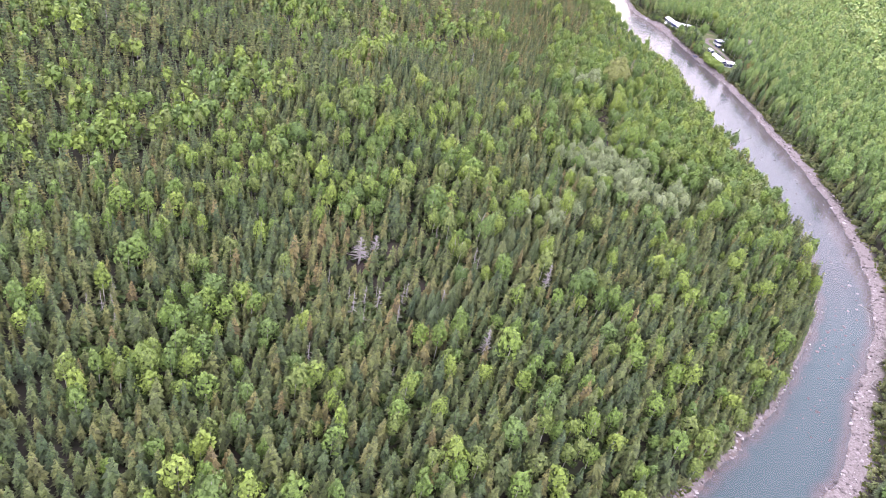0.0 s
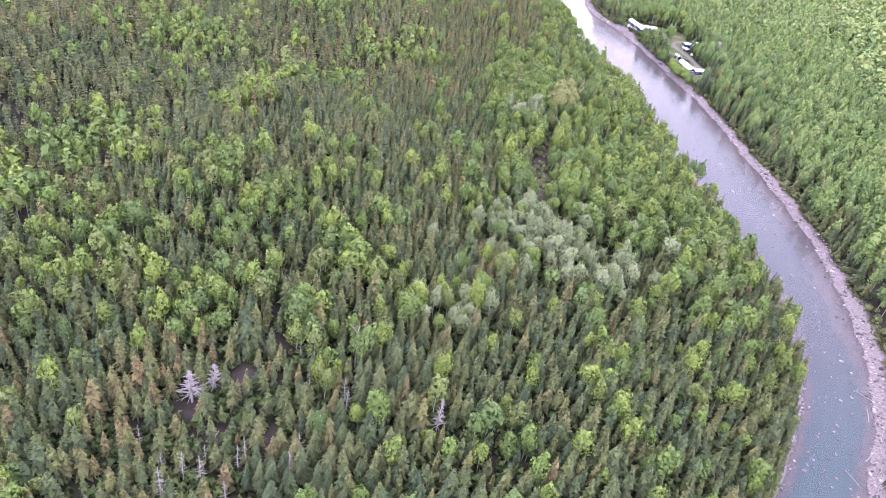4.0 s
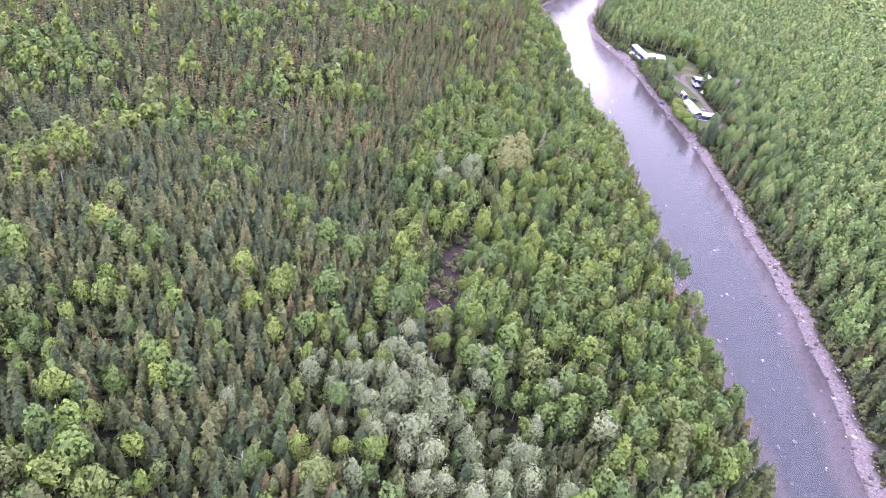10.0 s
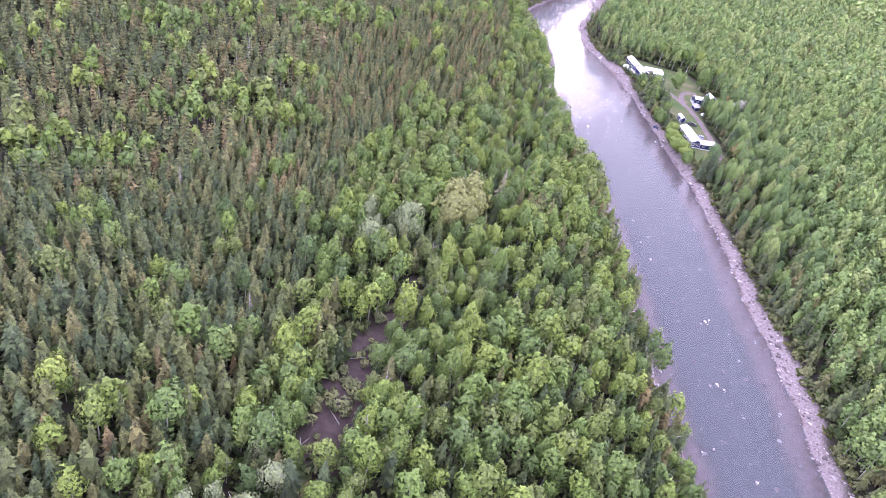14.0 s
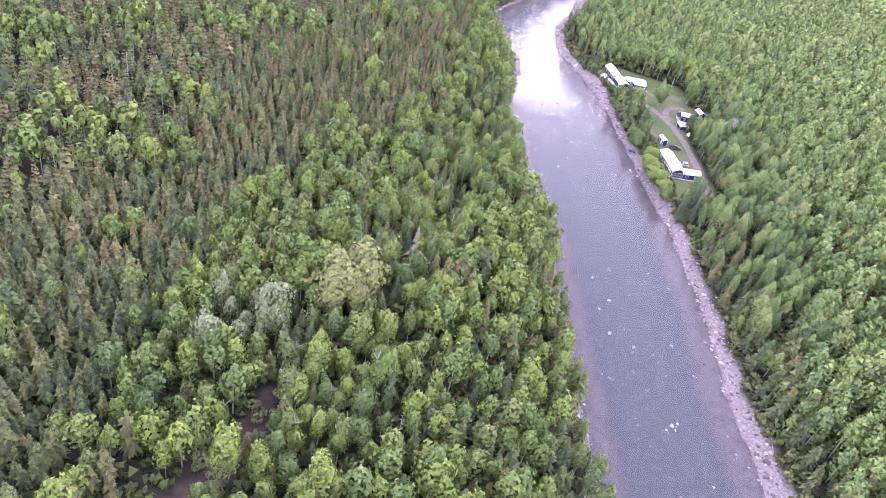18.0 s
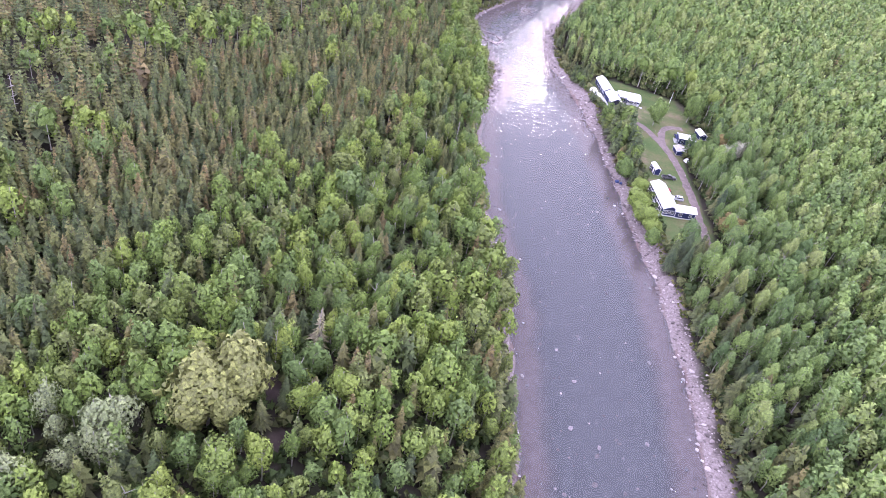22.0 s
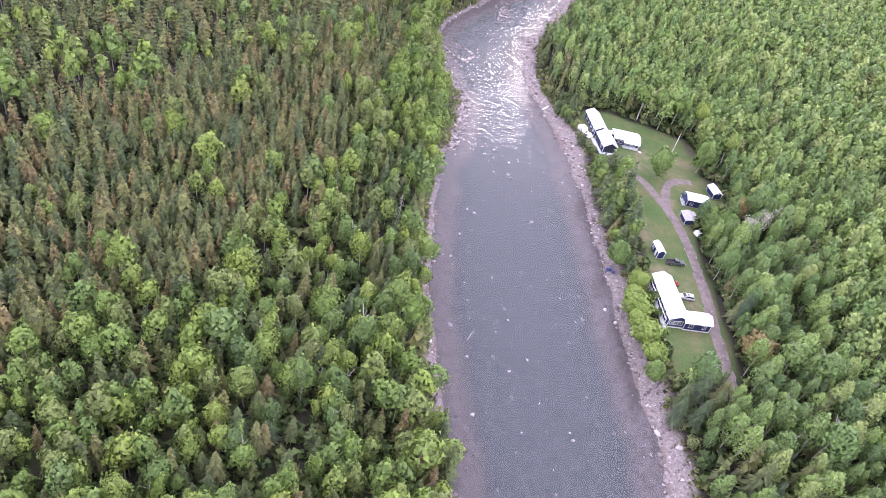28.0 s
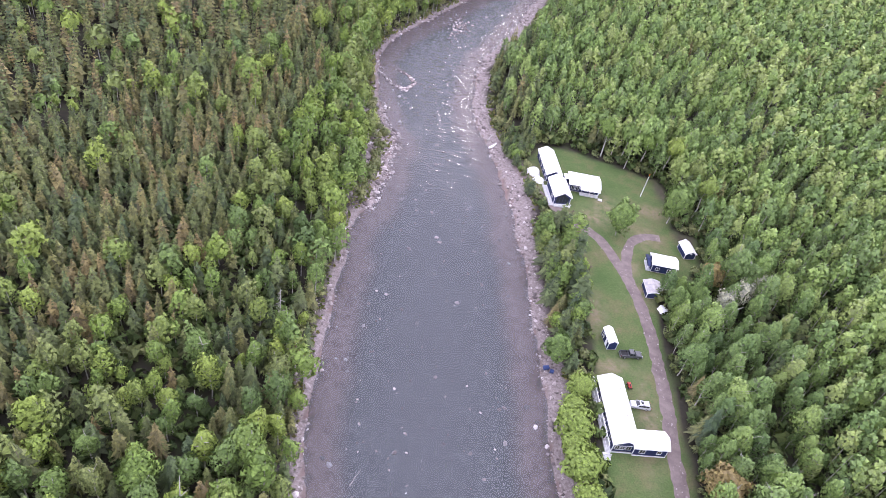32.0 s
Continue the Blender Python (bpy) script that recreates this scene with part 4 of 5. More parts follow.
def cyl(r0, r1, z0, z1, seg=10, axis="Z", at=(0, 0, 0)):
    bm = bmesh.new()
    bmesh.ops.create_cone(bm, cap_ends=True, segments=seg, radius1=r0, radius2=r1, depth=z1 - z0, matrix=Matrix.Translation((0, 0, (z0 + z1) / 2)))
    if axis == "X":
        bmesh.ops.rotate(bm, verts=bm.verts, matrix=Matrix.Rotation(radians(90), 3, "Y"))
    if axis == "Y":
        bmesh.ops.rotate(bm, verts=bm.verts, matrix=Matrix.Rotation(radians(-90), 3, "X"))
    bmesh.ops.translate(bm, verts=bm.verts, vec=at)
    return bm


def window(base, side, u, z, ww, wh, w, l, lintel=0.0):
    """A white-framed window on a wall: side is s, n, e or w; u runs along the wall."""
    t = 0.09
    fr = bmesh.new()

    def bar(a0, a1, z0, z1, d0, d1):
        if side in "sn":
            y0, y1 = (-l / 2 - d1, -l / 2 - d0) if side == "s" else (l / 2 + d0, l / 2 + d1)
            box(fr_or, a0, a1, y0, y1, z0, z1)
        else:
            x0, x1 = (-w / 2 - d1, -w / 2 - d0) if side == "w" else (w / 2 + d0, w / 2 + d1)
            box(fr_or, x0, x1, a0, a1, z0, z1)
    fr_or = fr
    for a0, a1, z0, z1 in ((u - ww / 2 - t, u - ww / 2, z - t, z + wh + t), (u + ww / 2, u + ww / 2 + t, z - t, z + wh + t), (u - ww / 2, u + ww / 2, z + wh, z + wh + t),
                           (u - ww / 2, u + ww / 2, z - t, z), (u - 0.03, u + 0.03, z, z + wh)):
        bar(a0, a1, z0, z1, 0.003, 0.07)
    frame_ob = part("window", fr, m_white, base, "white-framed window")
    fr_or = bmesh.new()
    bar(u - ww / 2, u + ww / 2, z, z + wh, 0.004, 0.025)
    part("pane", fr_or, m_glass, frame_ob, "dark glass pane")


def house(name, cx, cy, turn, w, l, wall_h, rise, label, category, windows=(), over=0.35, z=LAND, roof_mat=None, wall_mat=None, posts=None, corner=True):
    """A gabled timber building, its ridge along the local y axis."""
    base = thing(name, pose(cx, cy, z, 0, 0, turn), label, category)
    roof_mat, wall_mat = roof_mat or m_roof, wall_mat or m_blue
    part("plinth", boxed(-w / 2 + 0.05, w / 2 - 0.05, -l / 2 + 0.05, l / 2 - 0.05, -0.4, 0.25), m_stone, base)
    t = 0.14
    for sx_ in (-1, 1):
        part("side_wall", boxed(*sorted((sx_ * w / 2, sx_ * (w / 2 - t))), -l / 2 + t, l / 2 - t, 0.25, wall_h), wall_mat, base)
    for sy_ in (-1, 1):
        y0, y1 = sorted((sy_ * l / 2, sy_ * (l / 2 - t)))
        part("gable_wall", prism([(-w / 2, 0.25), (w / 2, 0.25), (w / 2, wall_h), (0, wall_h + rise), (-w / 2, wall_h)], y0, y1), wall_mat, base)
    slope = rise / (w / 2)
    for sx_ in (-1, 1):
        xe = sx_ * (w / 2 + over)
        ze = wall_h - slope * over
        pan = part("roof_panel", prism([(0, wall_h + rise + 0.02), (xe, ze + 0.02), (xe, ze + 0.14), (0, wall_h + rise + 0.14)], -l / 2 - over, l / 2 + over), roof_mat, base)
        # standing seams
        n = max(3, int(l / 0.9))
        for k in range(n + 1):
            yy = -l / 2 - over + 0.06 + k * (l + 2 * over - 0.12) / n
            part("seam", prism([(sx_ * 0.08, wall_h + rise + 0.12), (xe, ze + 0.13), (xe, ze + 0.18), (sx_ * 0.08, wall_h + rise + 0.17)], yy - 0.02, yy + 0.02), roof_mat, pan)
        part("fascia", prism([(xe, ze - 0.06), (xe + sx_ * 0.03, ze - 0.06), (xe + sx_ * 0.03, ze + 0.15), (xe, ze + 0.15)], -l / 2 - over, l / 2 + over), m_white, base)
        for sy_ in (-1, 1):
            y0, y1 = sorted((sy_ * (l / 2 + over), sy_ * (l / 2 + over + 0.04)))
            part("bargeboard", prism([(0, wall_h + rise - 0.12), (xe, ze - 0.12), (xe, ze + 0.16), (0, wall_h + rise + 0.16)], y0, y1), m_white, base)
    part("ridge_cap", prism([(-0.16, wall_h + rise + 0.08), (0, wall_h + rise + 0.145), (0.16, wall_h + rise + 0.08), (0, wall_h + rise + 0.2)], -l / 2 - over, l / 2 + over), roof_mat, base)
    if corner:
        for sx_ in (-1, 1):
            for sy_ in (-1, 1):
                part("corner_board", boxed(*sorted((sx_ * (w / 2 - 0.1), sx_ * (w / 2 + 0.03))), *sorted((sy_ * (l / 2 - 0.1), sy_ * (l / 2 + 0.03))), 0.2, wall_h), m_white, base)
    for args in windows:
        window(base, *args, w, l)
    return base


def rail(base, x0, y0, x1, y1, z, h=0.95, step=1.6):
    """A white handrail with posts and slats between two points."""
    n = max(1, round(math.hypot(x1 - x0, y1 - y0) / step))
    for k in range(n + 1):
        x, y = x0 + (x1 - x0) * k / n, y0 + (y1 - y0) * k / n
        part("rail_post", boxed(x - 0.06, x + 0.06, y - 0.06, y + 0.06, z, z + h), m_white, base)
    for zz in (h - 0.08, 0.18):
        if abs(x1 - x0) > abs(y1 - y0):
            part("handrail", boxed(min(x0, x1) + 0.06, max(x0, x1) - 0.06, y0 - 0.04, y0 + 0.04, z + zz, z + zz + 0.07), m_white, base)
        else:
            part("handrail", boxed(x0 - 0.04, x0 + 0.04, min(y0, y1) + 0.06, max(y0, y1) - 0.06, z + zz, z + zz + 0.07), m_white, base)
    m = n * 5
    for k in range(1, m):
        if k % 5 == 0:
            continue
        x, y = x0 + (x1 - x0) * k / m, y0 + (y1 - y0) * k / m
        part("baluster", boxed(x - 0.025, x + 0.025, y - 0.025, y + 0.025, z + 0.25, z + h - 0.08), m_white, base)


m_deck = plain_mat("grey_white_deck", (0.48, 0.49, 0.50), (0.62, 0.62, 0.63), 0.8, 1.5)
m_plank = plain_mat("weathered_plank", (0.28, 0.26, 0.25), (0.42, 0.40, 0.38), 0.85, 2.0)
m_old_roof = plain_mat("faded_grey_roofing", (0.28, 0.27, 0.28), (0.45, 0.43, 0.43), 0.85, 0.8)
m_tarp = plain_mat("white_tarpaulin", (0.72, 0.73, 0.76), (0.85, 0.85, 0.86), 0.5, 1.2, bump=0.5, fine=3)
m_rubber = plain_mat("tyre_rubber", (0.015, 0.015, 0.016), (0.03, 0.03, 0.03), 0.85, 4)
m_rim = plain_mat("wheel_rim", (0.35, 0.35, 0.36), (0.5, 0.5, 0.52), 0.35, 4, metal=0.8, bump=0)
m_truck = plain_mat("dark_grey_car_paint", (0.055, 0.058, 0.065), (0.075, 0.078, 0.085), 0.3, 0.6, spec=0.6, bump=0)
m_silver = plain_mat("silver_car_paint", (0.48, 0.50, 0.52), (0.56, 0.58, 0.60), 0.3, 0.6, spec=0.6, bump=0)
m_red = plain_mat("red_paint", (0.33, 0.03, 0.025), (0.42, 0.05, 0.035), 0.4, 1.0, spec=0.5, bump=0)
m_bluebin = plain_mat("blue_plastic", (0.03, 0.05, 0.14), (0.05, 0.08, 0.20), 0.5, 1.0, bump=0)
m_lamp_red = Mat("tail_lamp", rough=0.2).color((0.35, 0.01, 0.01)).m
m_lamp_clear = Mat("headlamp_lens", rough=0.1, spec=0.6).color((0.7, 0.72, 0.74)).m
m_orange = plain_mat("orange_paint", (0.55, 0.16, 0.03), (0.65, 0.20, 0.04), 0.6, 2, bump=0)

# the long lodge beside the lawn, with its wing
LT = 9.5
main_lodge = house("long_lodge", 32.2, 60.6, LT, 5.4, 17.6, 3.0, 1.2, "long dark blue lodge with white metal roof and veranda", "lodge",
                   windows=[("s", -1.75, 1.0, 0.9, 1.2), ("s", -0.55, 1.0, 0.9, 1.2), ("s", 0.8, 1.0, 1.1, 1.3)] + [("w", y, 1.0, 1.2, 1.2) for y in (-6.5, -4, -1.5, 1, 3.5, 6.5)]
                   + [("e", y, 1.1, 1.0, 1.0) for y in (0.5, 3.5, 6.5)])
part("veranda_floor", boxed(-4.0, -2.72, -9.2, 9.2, -0.1, 0.28), m_deck, main_lodge)
for k in range(9):
    part("floor_board", boxed(-4.0 + k * 0.142, -4.0 + k * 0.142 + 0.132, -9.2, 9.2, 0.284, 0.31), m_deck, main_lodge)
rail(main_lodge, -3.92, -9.1, -3.92, 9.1, 0.31)
for k in range(8):
    y = -9.05 + k * 2.586
    part("veranda_post", boxed(-3.86, -3.74, y - 0.06, y + 0.06, 0.31, 2.62), m_white, main_lodge)
part("veranda_beam", boxed(-3.86, -3.74, -9.2, 9.2, 2.62, 2.76), m_white, main_lodge)
part("landing", boxed(-4.6, -3.0, -10.4, -9.22, -0.1, 0.22), m_deck, main_lodge, "white timber landing")
for k in range(2):
    part("step", boxed(-4.5, -3.1, -10.75 - 0.3 * k, -10.42 - 0.3 * k, -0.1, 0.1 - 0.12 * k + 0.05), m_deck, main_lodge)
rail(main_lodge, -4.5, -10.3, -3.1, -10.3, 0.22)
part("skirting", boxed(-2.7, 2.7, -9.06, -9.01, -0.1, 0.28), m_white, main_lodge)
for y in (-2.2, 5.0):
    part("door", boxed(2.705, 2.76, y - 0.5, y + 0.5, 0.27, 2.3), m_white, main_lodge, "white door")
    part("roof_vent", cyl(0.12, 0.12, 3.9, 4.6, 8, at=(1.2, y, -0.35)), m_dead, main_lodge, "grey metal vent pipe")
wing = house("lodge_wing", 38.9, 54.5, LT + 90, 4.4, 7.6, 2.8, 1.0, "short dark blue wing with white metal roof", "lodge", windows=[("w", 1.8, 1.0, 1.2, 1.1), ("w", -2.0, 1.0, 0.9, 1.1), ("e", 0, 1.0, 1.0, 1.0)], over=0.3)
part("skirting", boxed(-2.36, -2.31, -3.8, 3.8, -0.1, 0.28), m_white, wing)

# small sheds
boat_shed = house("garden_shed", 31.8, 83.6, 14, 2.3, 5.0, 2.5, 0.7, "small dark blue shed with white roof and trim", "shed", windows=[("w", 1.2, 0.9, 0.9, 0.9)], over=0.12)
part("door", boxed(-1.23, -1.16, -1.6, -0.6, 0.26, 2.05), m_white, boat_shed, "white plank door")
part("door", boxed(-0.5, 0.5, -2.57, -2.51, 0.26, 2.05), m_blue, boat_shed, "dark blue door")
work_shed = house("work_shed", 48.8, 117.5, 92, 4.6, 7.0, 2.9, 0.8, "dark blue cabin with white roof beside the woods", "cabin", windows=[("w", 1.8, 0.9, 1.0, 0.9), ("w", -1.6, 0.9, 1.0, 0.9)], over=0.3)
part("door", boxed(-0.5, 0.5, 3.51, 3.57, 0.26, 2.2), m_white, work_shed, "white door")
for x in (-2.0, 2.0):
    part("porch_post", boxed(x - 0.07, x + 0.07, 4.5, 4.64, -0.1, 2.1), m_white, work_shed)
part("porch_floor", boxed(-2.2, 2.2, 3.52, 4.7, -0.1, 0.2), m_deck, work_shed)
part("porch_roof", prism([(-2.6, 2.05), (2.6, 2.05), (2.6, 2.15), (0, 2.9), (-2.6, 2.15)], 3.86, 4.9), m_blue, work_shed, "dark blue porch roof")
round_shed = house("tool_shed", 57.2, 127.0, 15, 3.2, 5.2, 2.2, 0.9, "small dark blue shed with white roof and round gable vent", "shed", over=0.25)
part("gable_vent", cyl(0.28, 0.28, 0, 0.05, 14, "Y", (0, -2.66, 2.25)), m_white, round_shed, "round white vent")
part("porch_floor", boxed(1.62, 2.4, -2.2, 2.2, -0.1, 0.2), m_plank, round_shed)
old_shed = house("wood_shed", 44.9, 106.0, 8, 4.4, 5.0, 2.0, 0.6, "old shed with faded grey roof under the trees", "shed", over=0.2, roof_mat=m_old_roof)

# the upper lodge: three roofs round a corner
upper = house("upper_lodge", 14.8, 156.2, 13, 4.8, 14.0, 3.0, 1.3, "dark blue lodge with white roof near the river bank", "lodge", windows=[("e", y, 1.0, 1.0, 1.1) for y in (3, 5.5)] + [("w", y, 1.0, 1.1, 1.2) for y in (-5, -2, 1, 4)])
front = house("front_room", 18.2, 142.6, 13, 5.2, 9.6, 3.1, 1.5, "dark blue gabled room with wide window facing the lawn", "lodge", windows=[("w", -2, 1.0, 1.2, 1.2), ("e", 1, 1.0, 1.2, 1.2)])
part("gable_window", prism([(-1.9, 0.7), (1.9, 0.7), (1.9, 2.7), (0, 3.8), (-1.9, 2.7)], -4.86, -4.83), m_glass, front, "dark glazed gable")
for x in (-0.95, 0.0, 0.95):
    part("mullion", boxed(x - 0.04, x + 0.04, -4.9, -4.865, 0.7, 2.75), m_blue, front)
part("veranda_floor", boxed(-4.2, -2.62, -5.6, 4.8, -0.1, 0.28), m_deck, front)
part("veranda_floor", boxed(-2.6, 2.6, -6.2, -4.82, -0.1, 0.28), m_deck, front)
rail(front, -4.1, -5.5, -4.1, 4.7, 0.28)
rail(front, -2.5, -6.1, 2.5, -6.1, 0.28)
side_lodge = house("side_lodge", 26.2, 150.2, 93, 6.6, 9.6, 2.7, 0.7, "dark blue guest house with low white roof and porch", "lodge", windows=[("w", u, 0.9, 1.0, 1.1) for u in (3.6, 2.2, -0.6, -1.8, -3.0)])
part("porch_floor", boxed(-4.9, -3.32, -4.6, 1.2, -0.1, 0.25), m_deck, side_lodge)
rail(side_lodge, -4.8, -4.5, -4.8, 1.1, 0.25)
for y in (-4.5, -1.7, 1.1):
    part("porch_post", boxed(-4.86, -4.74, y - 0.06, y + 0.06, 0.25, 2.25), m_white, side_lodge)
part("porch_roof", prism([(-5.1, 2.25), (-3.32, 2.7), (-3.32, 2.8), (-5.1, 2.35)], -4.9, 1.5), m_roof, side_lodge)
part("landing", boxed(-6.0, -4.92, -6.0, -4.7, -0.1, 0.2), m_deck, side_lodge)
link = thing("covered_passage", pose(21.0, 151.2, LAND, 0, 0, 10), "narrow covered passage between the lodges", "passage")
part("wall", boxed(-1.2, 1.2, -1.3, 1.3, -0.1, 2.2), m_blue, link)
part("roof", boxed(-1.3, 1.3, -1.5, 1.5, 2.2, 2.32), m_roof, link)


def heap(name, x, y, r, h, mat, label, category, seed, z=LAND):
    """A slack covered heap."""
    bm = bmesh.new()
    bmesh.ops.create_icosphere(bm, subdivisions=3, radius=1.0)
    for v in bm.verts:
        n = noise.noise(v.co * 1.7 + Vector((seed, 0, 0)))
        v.co = Vector((v.co.x * r * (1 + 0.35 * n), v.co.y * r * (1 + 0.35 * n), max(-0.1, v.co.z) * h * (1 + 0.4 * n)))
    ob = new(name, bpy.data.meshes.new(name))
    bm.to_mesh(ob.data)
    bm.free()
    ob.data.materials.append(mat)
    ob.matrix_basis = pose(x, y, z)
    return tagged(ob, label, category)


heap("covered_stack", 9.8, 152.5, 2.2, 1.5, m_tarp, "heap under a white tarpaulin beside the lodge", "tarpaulin", 1)
heap("covered_stack", 11.8, 148.6, 1.8, 1.1, m_tarp, "low heap under a white sheet beside the lodge", "tarpaulin", 5)
heap("covered_stack", 47.6, 99.8, 1.5, 1.2, m_tarp, "white covered heap under the trees", "tarpaulin", 9)


# vehicles: x forward, y left
def wheels(base, xs, half, r, wide=0.24):
    for x in xs:
        for s in (-1, 1):
            y = s * half
            wh = part("wheel", cyl(r * 0.62, r * 0.62, -wide / 2 - 0.01, wide / 2 + 0.01, 12, "Y", (x, y, r)), m_rim, base, "alloy wheel")
            bm = cyl(r, r, -wide / 2, wide / 2, 18, "Y", (x, y, r))
            bmesh.ops.bevel(bm, geom=[e for e in bm.edges if e.calc_length() < r * 0.5 and abs(e.verts[0].co.y - e.verts[1].co.y) < 0.01], offset=0.04, segments=2, affect="EDGES")
            part("tyre", bm, m_rubber, wh)


def body(profile, half, taper=0.06, bevel=0.05):
    """A car body from a side outline, drawn in a little towards the top."""
    bm = prism(profile, -half, half)
    top = max(z for _, z in profile)
    for v in bm.verts:
        v.co.y *= 1 - taper * (v.co.z / top) ** 2
    bmesh.ops.bevel(bm, geom=list(bm.edges), offset=bevel, segments=2, affect="EDGES")
    return bm


def pane(base, pts, name="window", mat=None):
    bm = bmesh.new()
    vs = [bm.verts.new(p) for p in pts]
    f = bm.faces.new(vs)
    bmesh.ops.recalc_face_normals(bm, faces=bm.faces)
    ext = bmesh.ops.solidify(bm, geom=[f], thickness=0.015)
    part(name, bm, mat or m_glass, base, "dark tinted glass" if mat is None else "")


def pickup(x, y, turn):
    base = thing("pickup_truck", pose(x, y, LAND + 0.02, 0, 0, turn), "dark grey crew-cab pickup truck parked on grass", "pickup truck")
    part("body", body([(-2.8, 0.45), (2.75, 0.45), (2.78, 0.95), (2.5, 1.12), (1.35, 1.18), (1.3, 1.2), (-0.72, 1.2), (-0.75, 0.75), (-2.7, 0.75), (-2.8, 0.7)], 0.95), m_truck, base)
    for s in (-1, 1):
        part("bed_side", boxed(-2.8, -0.76, *sorted((s * 0.95, s * 0.84)), 0.74, 1.22, bevel=0.02), m_truck, base)
    part("tailgate", boxed(-2.82, -2.72, -0.84, 0.84, 0.72, 1.2, bevel=0.02), m_truck, base)
    part("cab", body([(1.2, 1.16), (0.45, 1.82), (-0.62, 1.84), (-0.74, 1.16)], 0.86, 0.12), m_truck, base)
    pane(base, [(1.19, -0.72, 1.24), (1.19, 0.72, 1.24), (0.55, 0.66, 1.78), (0.55, -0.66, 1.78)], "windscreen")
    pane(base, [(-0.735, -0.66, 1.28), (-0.735, 0.66, 1.28), (-0.68, 0.62, 1.72), (-0.68, -0.62, 1.72)], "rear_window")
    for s in (-1, 1):
        pane(base, [(0.95, s * 0.875, 1.24), (0.2, s * 0.875, 1.24), (0.2, s * 0.81, 1.72), (0.5, s * 0.81, 1.72)], "side_window")
        pane(base, [(0.12, s * 0.875, 1.24), (-0.62, s * 0.875, 1.24), (-0.58, s * 0.81, 1.72), (0.12, s * 0.81, 1.72)], "side_window")
        part("headlight", boxed(2.7, 2.8, *sorted((s * 0.55, s * 0.88)), 0.8, 0.98), m_lamp_clear, base)
        part("tail_light", boxed(-2.84, -2.76, *sorted((s * 0.86, s * 0.95)), 0.85, 1.12), m_lamp_red, base)
        part("mirror", boxed(0.85, 0.97, *sorted((s * 0.96, s * 1.14)), 1.2, 1.36, bevel=0.02), m_truck, base)
    part("front_bumper", boxed(2.72, 2.9, -0.9, 0.9, 0.42, 0.66, bevel=0.03), m_rim, base, "chrome bumper")
    part("rear_bumper", boxed(-2.95, -2.8, -0.9, 0.9, 0.45, 0.65, bevel=0.03), m_rim, base, "chrome bumper")
    part("bed_liner", boxed(-2.7, -0.8, -0.83, 0.83, 0.756, 0.79), m_rubber, base, "black bed liner")
    wheels(base, (1.75, -1.75), 0.82, 0.4)


def suv(x, y, turn):
    base = thing("estate_car", pose(x, y, LAND + 0.02, 0, 0, turn), "silver sport utility car parked beside the lodge", "car")
    part("body", body([(-2.3, 0.4), (2.25, 0.4), (2.32, 0.8), (2.1, 0.98), (1.05, 1.08), (-2.3, 1.1), (-2.36, 0.75)], 0.9), m_silver, base)
    part("cabin", body([(1.1, 1.04), (0.35, 1.62), (-1.75, 1.66), (-2.28, 1.06)], 0.84, 0.12), m_silver, base)
    pane(base, [(1.07, -0.7, 1.1), (1.07, 0.7, 1.1), (0.42, 0.62, 1.58), (0.42, -0.62, 1.58)], "windscreen")
    pane(base, [(-2.24, -0.66, 1.14), (-2.24, 0.66, 1.14), (-1.84, 0.6, 1.58), (-1.84, -0.6, 1.58)], "rear_window")
    for s in (-1, 1):
        for a, b in ((0.8, 0.05), (-0.05, -0.95), (-1.05, -1.8)):
            pane(base, [(a, s * 0.862, 1.12), (b, s * 0.862, 1.12), (b * 0.97, s * 0.785, 1.54), (min(a, 0.38), s * 0.785, 1.54)], "side_window")
        part("headlight", boxed(2.2, 2.32, *sorted((s * 0.5, s * 0.82)), 0.72, 0.88), m_lamp_clear, base)
        part("tail_light", boxed(-2.38, -2.3, *sorted((s * 0.74, s * 0.88)), 0.8, 1.1), m_lamp_red, base)
        part("roof_rail", boxed(-1.6, 0.2, *sorted((s * 0.66, s * 0.7)), 1.66, 1.71), m_rubber, base, "black roof rail")
        part("mirror", boxed(0.75, 0.87, *sorted((s * 0.9, s * 1.05)), 1.08, 1.22, bevel=0.02), m_silver, base)
    part("front_bumper", boxed(2.24, 2.38, -0.84, 0.84, 0.36, 0.58, bevel=0.03), m_silver, base)
    part("sunroof", boxed(-0.5, 0.1, -0.4, 0.4, 1.632, 1.665), m_glass, base)
    wheels(base, (1.42, -1.38), 0.78, 0.36)


def quad_bike(x, y, turn):
    base = thing("quad_bike", pose(x, y, LAND + 0.02, 0, 0, turn), "small red quad bike beside the lodge wall", "quad bike")
    part("body", body([(-0.8, 0.45), (0.8, 0.45), (0.85, 0.75), (0.35, 0.8), (0.2, 0.95), (-0.2, 0.85), (-0.85, 0.8)], 0.4, 0.2, 0.03), m_red, base)
    part("seat", boxed(-0.6, 0.1, -0.16, 0.16, 0.82, 0.93, bevel=0.03), m_rubber, base, "black seat")
    part("handlebar", cyl(0.02, 0.02, -0.38, 0.38, 6, "Y", (0.35, 0, 1.08)), m_rubber, base)
    part("steering_post", cyl(0.03, 0.03, 0.75, 1.08, 6, at=(0.35, 0, 0)), m_rubber, base)
    wheels(base, (0.6, -0.6), 0.46, 0.27)


pickup(37.2, 80.4, 12)
suv(38.4, 65.2, 184)
quad_bike(36.3, 70.6, 100)


